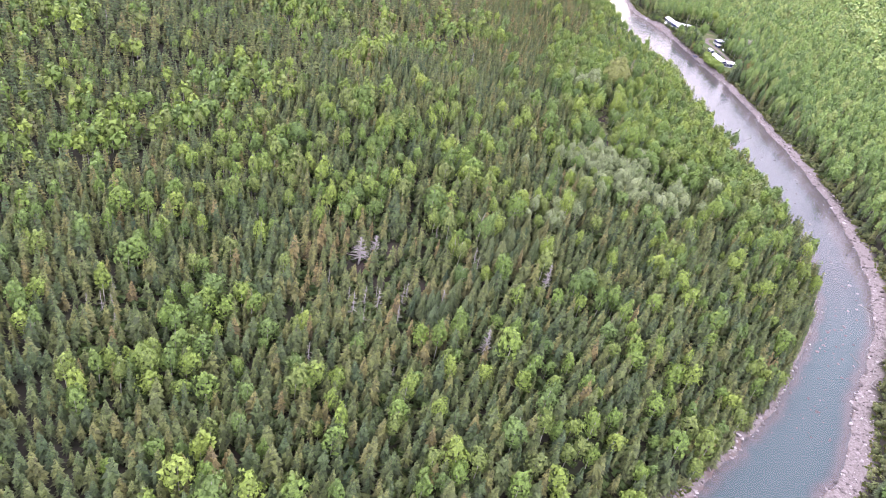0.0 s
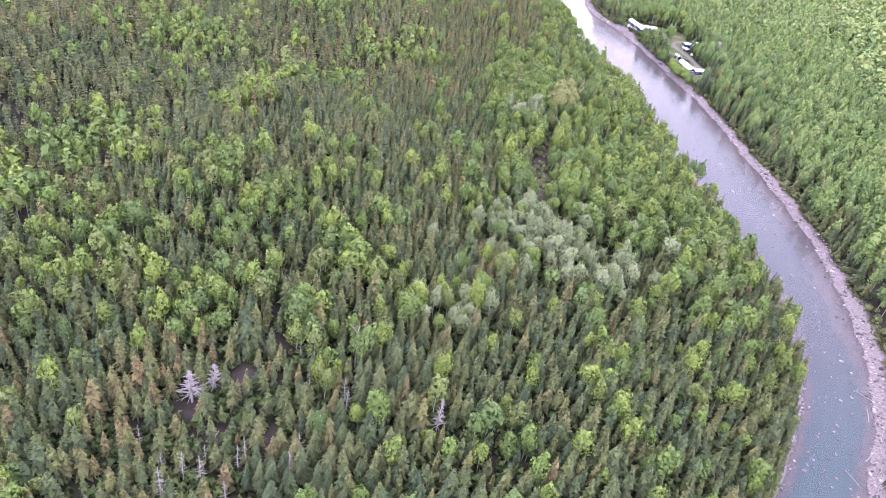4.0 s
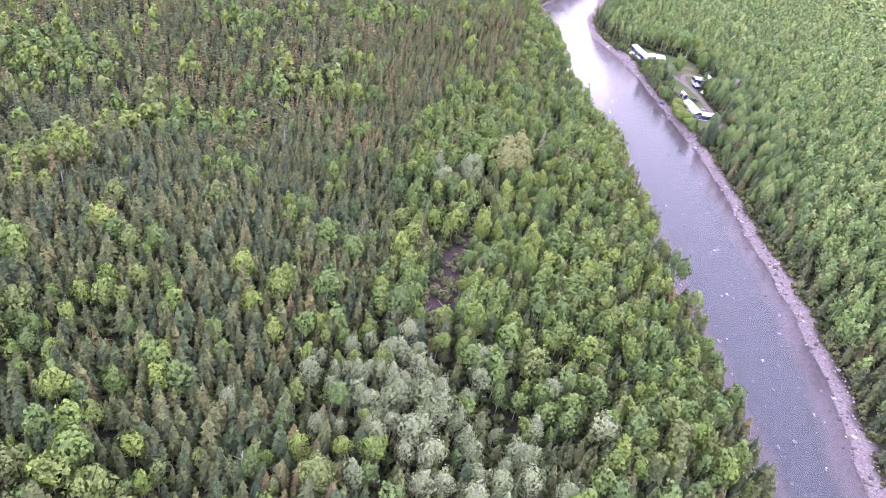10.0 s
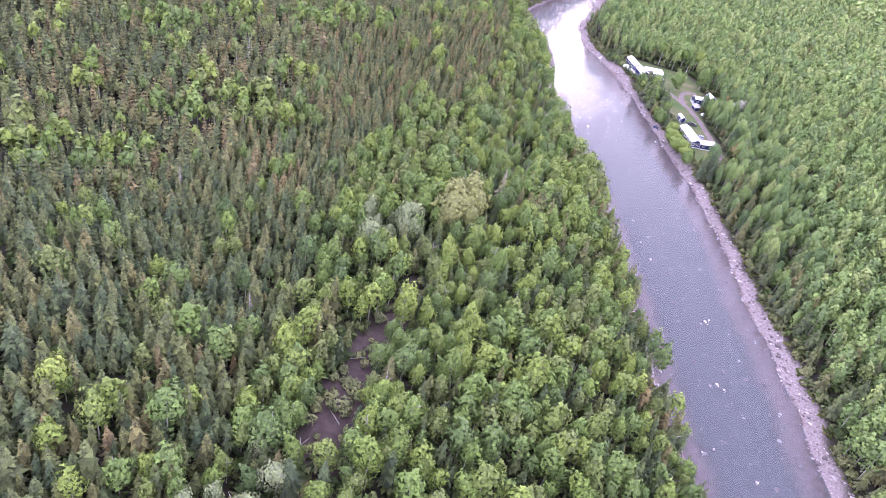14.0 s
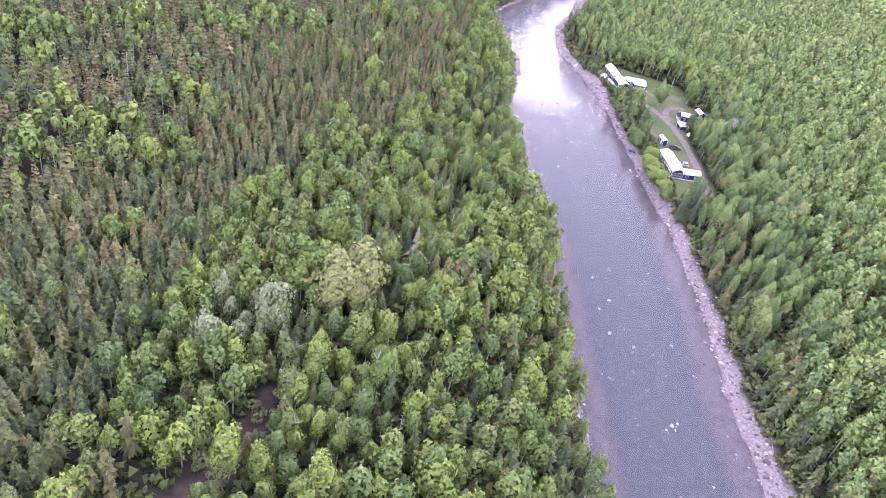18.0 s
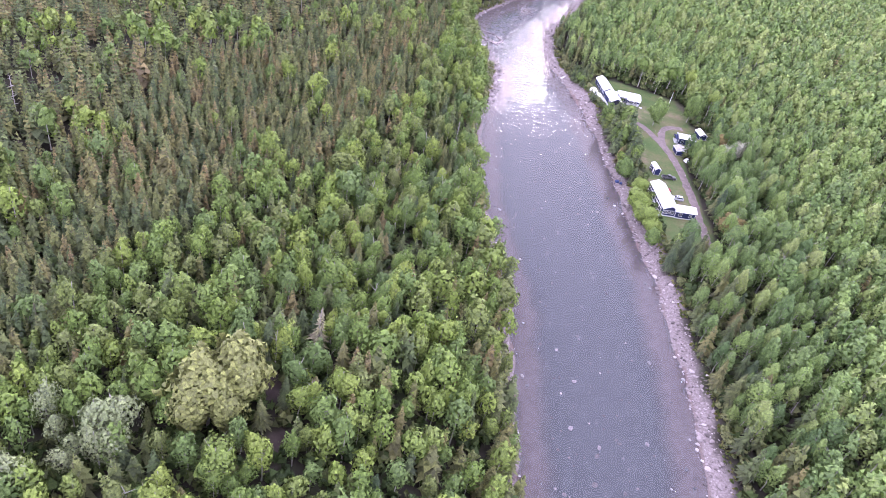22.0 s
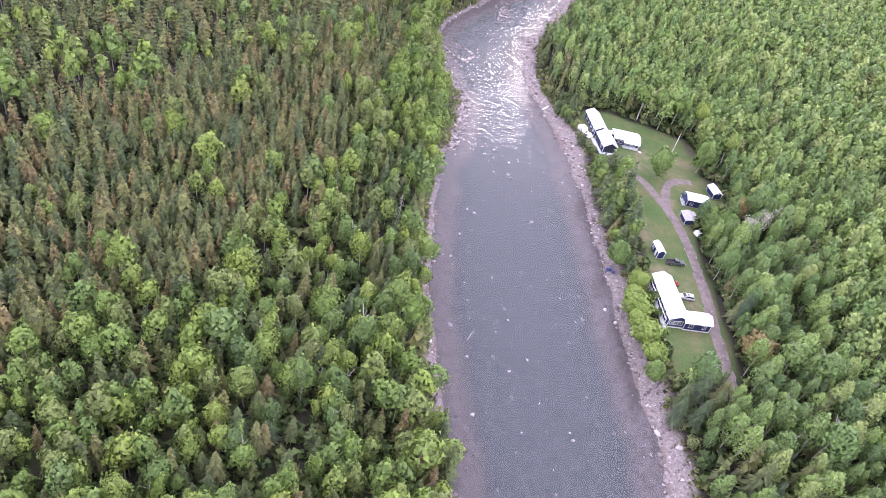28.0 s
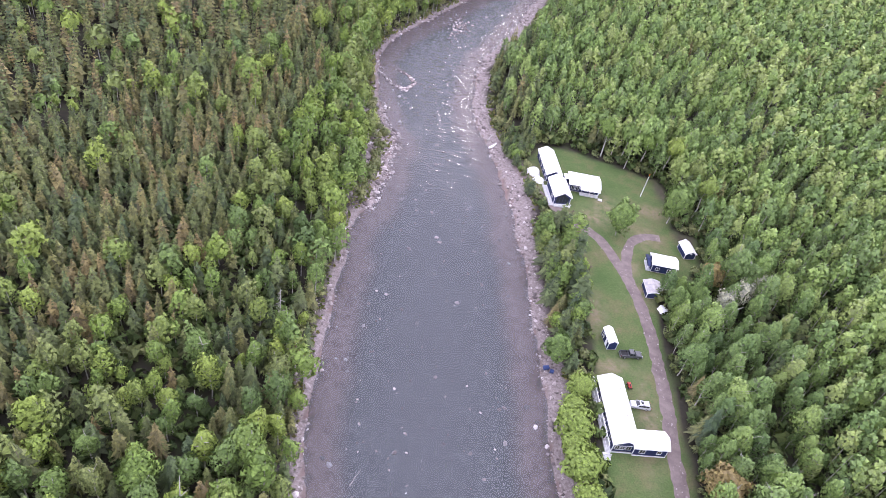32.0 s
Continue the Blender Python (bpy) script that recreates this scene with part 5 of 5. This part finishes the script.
# poles
def pole(x, y, h, mat, label, name="pole", cap=None, lean=0.0):
    base = thing(name, pose(x, y, LAND - 0.1, 0, lean, 0), label, "pole")
    part("shaft", cyl(0.13, 0.07, 0, h, 8), mat, base)
    if cap:
        part("cap", cyl(0.14, 0.12, h * 0.93, h, 8), cap, base, "orange top")


pole(45.6, 152.4, 9.0, m_white, "white flagpole with an orange top on the lawn", "flagpole", m_orange)
for x, y in ((21.4, 127.3), (26.1, 104.1)):
    base = thing("utility_pole", pose(x, y, LAND - 0.1), "dark timber utility pole on the lawn", "pole")
    part("shaft", cyl(0.12, 0.08, 0, 6.5, 8), m_bark, base)
    part("crossarm", boxed(-0.6, 0.6, -0.05, 0.05, 6.0, 6.12), m_bark, base)

# crates on the shingle, and a canoe at the water's edge
for x, y, a, sx_, sy_ in ((16.9, 72.7, 20, 1.4, 0.9), (18.3, 72.0, -10, 0.9, 0.7)):
    base = thing("storage_crate", pose(x, y, 0.55, 0, 0, a), "dark blue plastic crate on the shingle bank", "crate")
    part("tub", boxed(-sx_ / 2, sx_ / 2, -sy_ / 2, sy_ / 2, 0, 0.6, bevel=0.04), m_bluebin, base)
    part("lid", boxed(-sx_ / 2 - 0.04, sx_ / 2 + 0.04, -sy_ / 2 - 0.04, sy_ / 2 + 0.04, 0.604, 0.68, bevel=0.02), m_bluebin, base)


def canoe(x, y, turn, mat, label):
    base = thing("canoe", pose(x, y, 0.25, 0, 0, turn), label, "canoe")
    n, m = 14, 7
    verts, faces = [], []
    for i in range(n + 1):
        u = -1 + 2 * i / n
        half = 0.46 * (1 - u * u) ** 0.6 + 0.01
        for j in range(m):
            a = math.pi * j / (m - 1)
            verts.append((u * 2.5, -half * math.cos(a), 0.42 - 0.4 * math.sin(a) * (1 - 0.3 * u * u) + 0.22 * u ** 4))
    for i in range(n):
        for j in range(m - 1):
            k = i * m + j
            faces.append((k, k + 1, k + m + 1, k + m))
    ob = new("hull", quick_mesh("hull", np.array(verts), np.array(faces), [mat], smooth=True))
    ob.parent = base
    sol = ob.modifiers.new("thick", "SOLIDIFY")
    sol.thickness = 0.03
    for u in (-1.1, 1.1):
        part("thwart", boxed(u - 0.12, u + 0.12, -0.38, 0.38, 0.36, 0.4), m_plank, base)


canoe(-5.6, 172.0, 70, m_plank, "grey canoe drawn up on the bank")
canoe(-4.4, 167.0, 60, m_tarp, "pale canoe drawn up on the bank")


# ---- track ----
def track(line, half, name, label, lift=0.0):
    p = smooth_line(line, 1.5)
    d = np.gradient(p, axis=0)
    d /= np.linalg.norm(d, axis=1)[:, None]
    nrm = np.stack([-d[:, 1], d[:, 0]], 1)
    r = np.random.default_rng(len(line))
    cols = []
    offs = (-1.0, -0.62, -0.2, 0.2, 0.62, 1.0)
    for o in offs:
        jag = r.normal(0, 0.16, len(p)) * (abs(o) == 1.0)
        xy = p + nrm * (half * o + jag)[:, None] if abs(o) == 1.0 else p + nrm * half * o
        z = terrain(xy[:, 0], xy[:, 1])[0] + (0.035 if abs(o) != 0.62 else 0.012) - (0.03 if abs(o) == 1.0 else 0) + lift
        cols.append(np.c_[xy, z])
    n, k = len(p), len(offs)
    v = np.stack(cols, 1).reshape(-1, 3)
    f = np.array([(i * k + j, i * k + j + 1, (i + 1) * k + j + 1, (i + 1) * k + j) for i in range(n - 1) for j in range(k - 1)])
    ob = new(name, quick_mesh(name, v, f, [m_track], smooth=True))
    return tagged(ob, label, "track", kind="structure")


track(ROAD, 1.7, "road", "rutted brown gravel track across the lawn")
track(SPUR, 1.55, "road", "short gravel spur to the sheds", 0.02)

# ---- stones, boulders, driftwood, shrubs ----
def stone_shape(seed):
    """A worn stone of 20 faces, its base flattened."""
    r = np.random.default_rng(seed)
    bm = bmesh.new()
    bmesh.ops.create_icosphere(bm, subdivisions=1, radius=1.0)
    v = np.array([p.co[:] for p in bm.verts])
    f = np.array([[p.index for p in t.verts] for t in bm.faces])
    bm.free()
    v *= r.uniform(0.75, 1.2, (len(v), 1)) * np.array((1.0, r.uniform(0.6, 0.9), r.uniform(0.4, 0.65)))
    return v, f


STONES = [stone_shape(s) for s in range(100, 108)]


def stones(xy, size, lift, seed):
    """Stones at these places as one set of arrays."""
    r = np.random.default_rng(seed)
    z = terrain(xy[:, 0], xy[:, 1])[0]
    vs, fs, ts, base = [], [], [], 0
    turn = r.uniform(0, 6.28, len(xy))
    for k, (v, f) in enumerate(STONES):
        idx = np.arange(k, len(xy), len(STONES))
        c, s = np.cos(turn[idx])[:, None], np.sin(turn[idx])[:, None]
        g = size[idx][:, None]
        x = (v[None, :, 0] * c - v[None, :, 1] * s) * g + xy[idx, 0][:, None]
        y = (v[None, :, 0] * s + v[None, :, 1] * c) * g + xy[idx, 1][:, None]
        zz = v[None, :, 2] * g + (z[idx] + lift * size[idx])[:, None]
        vs.append(np.stack([x, y, zz], -1).reshape(-1, 3))
        fs.append((f[None] + (base + np.arange(len(idx)) * len(v))[:, None, None]).reshape(-1, 3))
        ts.append(np.repeat(r.uniform(0, 1, len(idx)), len(v)))
        base += len(idx) * len(v)
    return np.concatenate(vs), np.concatenate(fs), np.concatenate(ts)


def stone_mat(name, stops, rough):
    a = Mat(name, rough=rough, spec=0.35)
    at = a.t.nodes.new("ShaderNodeAttribute")
    at.attribute_name = "tint"
    one = a.ramp(at.outputs["Fac"], stops)
    grain = a.ramp(a.noise(6.0, 4), [(0.3, (0.75,) * 3), (0.7, (1.15,) * 3)])
    a.color(a.mix(1.0, one, grain, "MULTIPLY"))
    a.bump(a.noise(9.0, 4), 0.4, 0.03)
    return a.m


m_shingle = stone_mat("shingle", [(0.0, (0.080, 0.068, 0.065)), (0.45, (0.200, 0.170, 0.163)), (0.85, (0.33, 0.29, 0.28)), (1.0, (0.50, 0.46, 0.45))], 0.85)


def along(line, y0, y1, n, lo, hi, seed, power=1.0):
    """Random places along a bank, lo to hi metres inland."""
    r = np.random.default_rng(seed)
    p = line[(line[:, 1] > y0) & (line[:, 1] < y1)]
    i = r.integers(0, len(p) - 1, n)
    u = r.uniform(0, 1, n)[:, None]
    q = p[i] * (1 - u) + p[i + 1] * u
    d = p[i + 1] - p[i]
    nrm = np.stack([d[:, 1], -d[:, 0]], 1) / np.linalg.norm(d, axis=1)[:, None]
    return q, nrm, lo + (hi - lo) * r.uniform(0, 1, n) ** power


qr, nr, offr = along(BANK_R, -400, 320, 6200, -0.3, 6.4, 41)
ql, nl_, offl = along(BANK_L, -400, 320, 3800, -0.5, 4.5, 42)
qb, nb, offb = along(BANK_L, 116, 184, 2600, -1.5, 9.5, 43)
places = np.concatenate([qr + nr * offr[:, None], ql - nl_ * offl[:, None], qb - nb * offb[:, None]])
sizes = np.clip(np.random.default_rng(44).lognormal(-1.35, 0.55, len(places)), 0.09, 1.1)
v, f, tn = stones(places, sizes, 0.12, 45)
tagged(new("shingle", quick_mesh("shingle", v, f, [m_shingle], dict(tint=tn))), "pinkish grey stones along both river banks", "stones", kind="stuff")

# stones of the river bed that break or nearly break the surface
rr = np.random.default_rng(50)
bed_y = rr.uniform(-330, 320, 1100)
xr = np.interp(bed_y, BANK_R[:, 1], BANK_R[:, 0])
xl = np.interp(bed_y, BANK_L[:, 1], BANK_L[:, 0])
bed_x = xl + (xr - xl) * rr.uniform(0.03, 0.97, len(bed_y))
bed_xy = np.c_[bed_x, bed_y]
bed_size = np.clip(rr.lognormal(-1.1, 0.5, len(bed_y)), 0.12, 0.9)
v, f, tn = stones(bed_xy, bed_size, 0.2, 51)
tagged(new("bed_stones", quick_mesh("bed_stones", v, f, [m_shingle], dict(tint=tn))), "grey stones on the river bed", "stones", kind="stuff")

# single boulders in the stream: x, y, size
BOULDERS = [(5.6, 9, 0.9), (4.9, 10.9, 0.7), (29, -27.4, 1.2), (9.3, -114.5, 1.3), (11.1, -116.3, 0.8), (12.4, -148.8, 1.1), (26.7, -121.4, 1.2), (21.9, -169.9, 1.1), (34.6, -141.5, 1.0), (11.8, -84.7, 1.3), (13.4, -83.5, 0.9),
            (10, -86.5, 0.8), (-17.8, 9.5, 1.2), (-15.3, -19.7, 0.9), (-20.9, 26.3, 0.8), (-11.6, 42.2, 0.7), (19.4, -101.3, 0.8), (21.2, -63.8, 0.7), (2.5, -50.3, 0.6), (13.9, -18, 0.7), (-6, 30, 0.7), (6.7, 47.7, 0.6),
            (-17.2, 57.6, 0.8), (-27.6, 86.7, 0.9), (-24.5, 52.6, 0.6), (31.7, -180.6, 0.9), (17.8, -190.7, 0.8), (28.3, -158.6, 0.8), (-0.9, -142.5, 0.7), (27.6, -89.6, 0.9), (-31.1, 149, 0.9), (-25.2, 207.2, 0.8), (-20.5, 232.4, 0.8),
            (-32.7, 269, 1.2), (-30.8, 275, 0.9)]
for i, (x, y, s) in enumerate(BOULDERS):
    s *= 0.5
    r = np.random.default_rng(200 + i)
    bm = bmesh.new()
    bmesh.ops.create_icosphere(bm, subdivisions=2, radius=1.0)
    for p in bm.verts:
        n = noise.noise(p.co * 1.3 + Vector((i * 3.1, 0, 0)))
        p.co = Vector((p.co.x * (1 + 0.3 * n), p.co.y * 0.8 * (1 + 0.3 * n), p.co.z * 0.62 * (1 + 0.35 * n))) * s
    ob = new("boulder", bpy.data.meshes.new("boulder"))
    bm.to_mesh(ob.data)
    bm.free()
    ob.data.materials.append(m_wet)
    zb = float(terrain(np.array([x]), np.array([y]))[0][0])
    ob.matrix_basis = pose(x, y, max(zb + 0.3 * s, -0.22 * s), 0, 0, float(r.uniform(0, 360)))
    tagged(ob, "pale wet boulder standing in the shallow river", "boulder", "boulders in the river")

# white water where the stream breaks
m_foam = plain_mat("white_water", (0.42, 0.45, 0.47), (0.72, 0.74, 0.75), 0.6, 2.5, bump=0.5)
fr_ = np.random.default_rng(60)
foam_v, foam_f = [], []


def fleck(x, y, a, b):
    k = len(foam_v)
    n = 7
    turn = fr_.uniform(1.2, 1.9)
    foam_v.append((x, y, 0.05))
    for j in range(n):
        t = 6.283 * j / n
        s = fr_.uniform(0.6, 1.2)
        px, py = a * s * math.cos(t), b * s * math.sin(t)
        foam_v.append((x + px * math.cos(turn) - py * math.sin(turn), y + px * math.sin(turn) + py * math.cos(turn), 0.012))
    for j in range(n):
        foam_f.append((k, k + 1 + j, k + 1 + (j + 1) % n))


for (x, y, s) in BOULDERS:
    if y < -20:
        fleck(x + fr_.normal(0, 0.4), y - s * 0.6 - fr_.uniform(0, 0.7), s * 0.32, s * 0.09)
for k in range(140):
    y = fr_.uniform(150, 330)
    a, b = np.interp(y, BANK_L[:, 1], BANK_L[:, 0]), np.interp(y, BANK_R[:, 1], BANK_R[:, 0])
    fleck(a + (b - a) * fr_.uniform(0.12, 0.9), y, fr_.uniform(0.15, 0.5), fr_.uniform(0.04, 0.1))
for k in range(16):
    y = fr_.uniform(-230, 40)
    a, b = np.interp(y, BANK_L[:, 1], BANK_L[:, 0]), np.interp(y, BANK_R[:, 1], BANK_R[:, 0])
    fleck(a + (b - a) * fr_.uniform(0.15, 0.9), y, fr_.uniform(0.12, 0.35), fr_.uniform(0.04, 0.1))
tagged(new("white_water", quick_mesh("white_water", np.array(foam_v), np.array(foam_f), [m_foam])), "small white flecks of broken water in the rapids", "water", kind="stuff")


# driftwood and fallen trunks: x, y, turn, length
def log(x, y, turn, length, tilt=3.0, name="fallen_trunk", label="grey fallen trunk lying on the ground"):
    q = list(map(tuple, stem_shape(length, 0.16, 0.06, 6, 0.05, int(abs(x * 7 + y)), 4)))
    r = np.random.default_rng(int(abs(x * 13 + y * 3)))
    for k in range(5):
        z, a = r.uniform(0.3, 0.95) * length, r.uniform(0, 6.28)
        q += limb_quads((0, 0, z), (0.7 * math.cos(a), 0.7 * math.sin(a), z + 0.5), 0.04, 0.01)
    q = np.array(q)
    ob = new(name, quick_mesh(name, q, np.arange(len(q)).reshape(-1, 4), [m_dead]))
    z0 = float(terrain(np.array([x]), np.array([y]))[0][0])
    ob.matrix_basis = pose(x, y, z0 + 0.18, 0, 90 - tilt, turn)
    tagged(ob, label, "fallen trunk", "fallen trunks")


for args in ((-94.5, -184.2, 60, 7), (-98.1, -152.5, 20, 6), (-94.5, -122.8, 100, 6), (-90.4, -101.3, 150, 5), (-93.4, -172.5, 130, 5), (-194.4, -287.4, 30, 7), (-182.9, -306.2, 80, 6), (-207.9, -317.5, 10, 6), (-251.1, -338.9, 70, 7), (-220.6, -332.7, 150, 6), (-173.3, -289.5, 120, 6), (9.8, -252.9, 140, 6), (3.9, -262.7, 70, 7), (-5.3, -279, 40, 6), (12.5, -247.3, 20, 5), (-11.7, -287.9, 110, 5), (37.3, -87.5, 80, 6), (40.2, -46.2, 30, 5), (-21.3, 33.1, 70, 4), (41.1, -3.8, 160, 5)):
    log(*args)

drift = np.random.default_rng(77)
qd, nd, od = along(BANK_R, -312, -250, 26, 1.0, 6.0, 78)
for (x, y), a in zip(qd + nd * od[:, None], drift.normal(55, 28, 26)):
    log(float(x), float(y), float(a), float(drift.uniform(2.5, 7)), 2.0, "driftwood", "pale driftwood log on the gravel bar")

# a ring of stones in the shallows, and a bar of stones farther up
ra = np.random.default_rng(79)
rim_line = resample(np.array([(-52, 204), (-45, 196), (-40, 193), (-37.5, 201), (-41, 206), (-46, 208)], float), 170)
ringed = rim_line + ra.normal(0, 0.5, rim_line.shape)
bar_s = np.c_[ra.normal(-27.5, 2.2, 130), ra.normal(263, 6.0, 130)]
both = np.concatenate([ringed, bar_s])
v, f, tn = stones(both, np.clip(ra.lognormal(-0.75, 0.35, len(both)), 0.2, 1.0), 0.0, 80)
v[:, 2] = v[:, 2] + np.clip(-terrain(v[:, 0], v[:, 1])[0], 0, 3)
tagged(new("stone_weir", quick_mesh("stone_weir", v, f, [m_shingle], dict(tint=tn))), "loose ring of grey stones in the shallow water", "stones", kind="stuff")

# pale stones along the edges of the track
rs = np.random.default_rng(90)
way_ = np.concatenate([smooth_line(ROAD[1:], 0.6), smooth_line(SPUR[1:], 0.6)])
pick = way_[rs.integers(0, len(way_), 150)]
pick = pick + rs.normal(0, 1.0, pick.shape)
v, f, tn = stones(pick, np.clip(rs.lognormal(-1.9, 0.4, len(pick)), 0.08, 0.35), 0.25, 91)
tagged(new("track_stones", quick_mesh("track_stones", v, f, [m_shingle], dict(tint=0.6 + 0.4 * tn))), "pale loose stones on the gravel track", "stones", kind="stuff")

# shrubs along the banks
SHRUBS = [leafy_shape(s, 100, 0.62, 0.05, 0.115, 7) for s in (301, 302, 303)]
q1, n1, o1 = along(BANK_R, -380, 300, 620, 6.5, 10.5, 71)
q2, n2, o2 = along(BANK_L, -380, 300, 640, 3.0, 7.0, 72)
bush = np.concatenate([q1 + n1 * o1[:, None], q2 - n2 * o2[:, None]])
br = np.random.default_rng(73)
wild = np.c_[br.uniform(-104, -76, 420), br.uniform(-200, -88, 420)]
rim = smooth_line([*LAWN[6:19]], 0.8)
rim = rim + br.normal(0, 1.3, rim.shape) + np.array((1.6, 1.6))
rim = rim[br.uniform(0, 1, len(rim)) < 0.3]
rim = rim[(line_dist(rim[:, 0], rim[:, 1], smooth_line(ROAD)) > 3.2) & (line_dist(rim[:, 0], rim[:, 1], smooth_line(SPUR)) > 3.0)]
under = np.concatenate([np.c_[br.uniform(30, 120, 900), br.uniform(0, 230, 900)], np.c_[br.uniform(50.5, 58, 90), br.uniform(30, 96, 90)]])
under = under[(line_dist(under[:, 0], under[:, 1], ring(LAWN)) < 9) & ~inside(under[:, 0], under[:, 1], LAWN)]
under = under[(line_dist(under[:, 0], under[:, 1], smooth_line(ROAD)) > 3.0)]
wild = wild[inside(wild[:, 0], wild[:, 1], CLEARING)][:90]
bush = np.concatenate([bush, wild, rim, under])
bush = bush[(~inside(bush[:, 0], bush[:, 1], LAWN) | (line_dist(bush[:, 0], bush[:, 1], ring(LAWN)) < 1.2)) & ~inside(bush[:, 0], bush[:, 1], RIVER)]
bz = terrain(bush[:, 0], bush[:, 1])[0]
bh = RNG.uniform(1.2, 3.2, len(bush))
v, f, t = spread_trees(SHRUBS, np.c_[bush, bz], bh, RNG.uniform(0, 1, len(bush)))
tagged(new("bank_shrubs", quick_mesh("bank_shrubs", v, f, [m_shrub], t, normals=t.pop("facing"))), "low green willow shrubs along the river banks", "shrubs", kind="stuff")

# rough grass: lawn tufts and sedge on the banks
gr = np.random.default_rng(80)
q3, n3, o3 = along(BANK_L, -380, 300, 5000, 1.8, 6.0, 81)
q4, n4, o4 = along(BANK_R, -380, 300, 4000, 5.5, 10.0, 82)
sedge = np.concatenate([q3 - n3 * o3[:, None], q4 + n4 * o4[:, None]])
blade = np.array([(-0.5, 0, 0), (0.5, 0, 0), (0.25, 0.1, 1), (-0.3, 0.15, 1), (0, -0.5, 0), (0.1, 0.5, 0), (0.15, 0.3, 1), (0.05, -0.25, 1)], float)
m_grass = leaf_mat("grass_blades", [(0, (0.11, 0.16, 0.05)), (0.6, (0.17, 0.20, 0.075)), (1, (0.28, 0.25, 0.12))])
for pts, h0, h1, label in ((sedge, 0.3, 0.7, "yellowish sedge along the river banks"),):
    z = terrain(pts[:, 0], pts[:, 1])[0] + 0.14
    v, f, t = spread_trees([blade, blade[::-1]], np.c_[pts, z], gr.uniform(h0, h1, len(pts)), gr.uniform(0, 1, len(pts)), np.full(len(pts), 1.6), 4)
    tagged(new("grass", quick_mesh("grass", v, f, [m_grass], dict(tint=t["tint"], low=t["low"]))), label, "grass", kind="stuff")
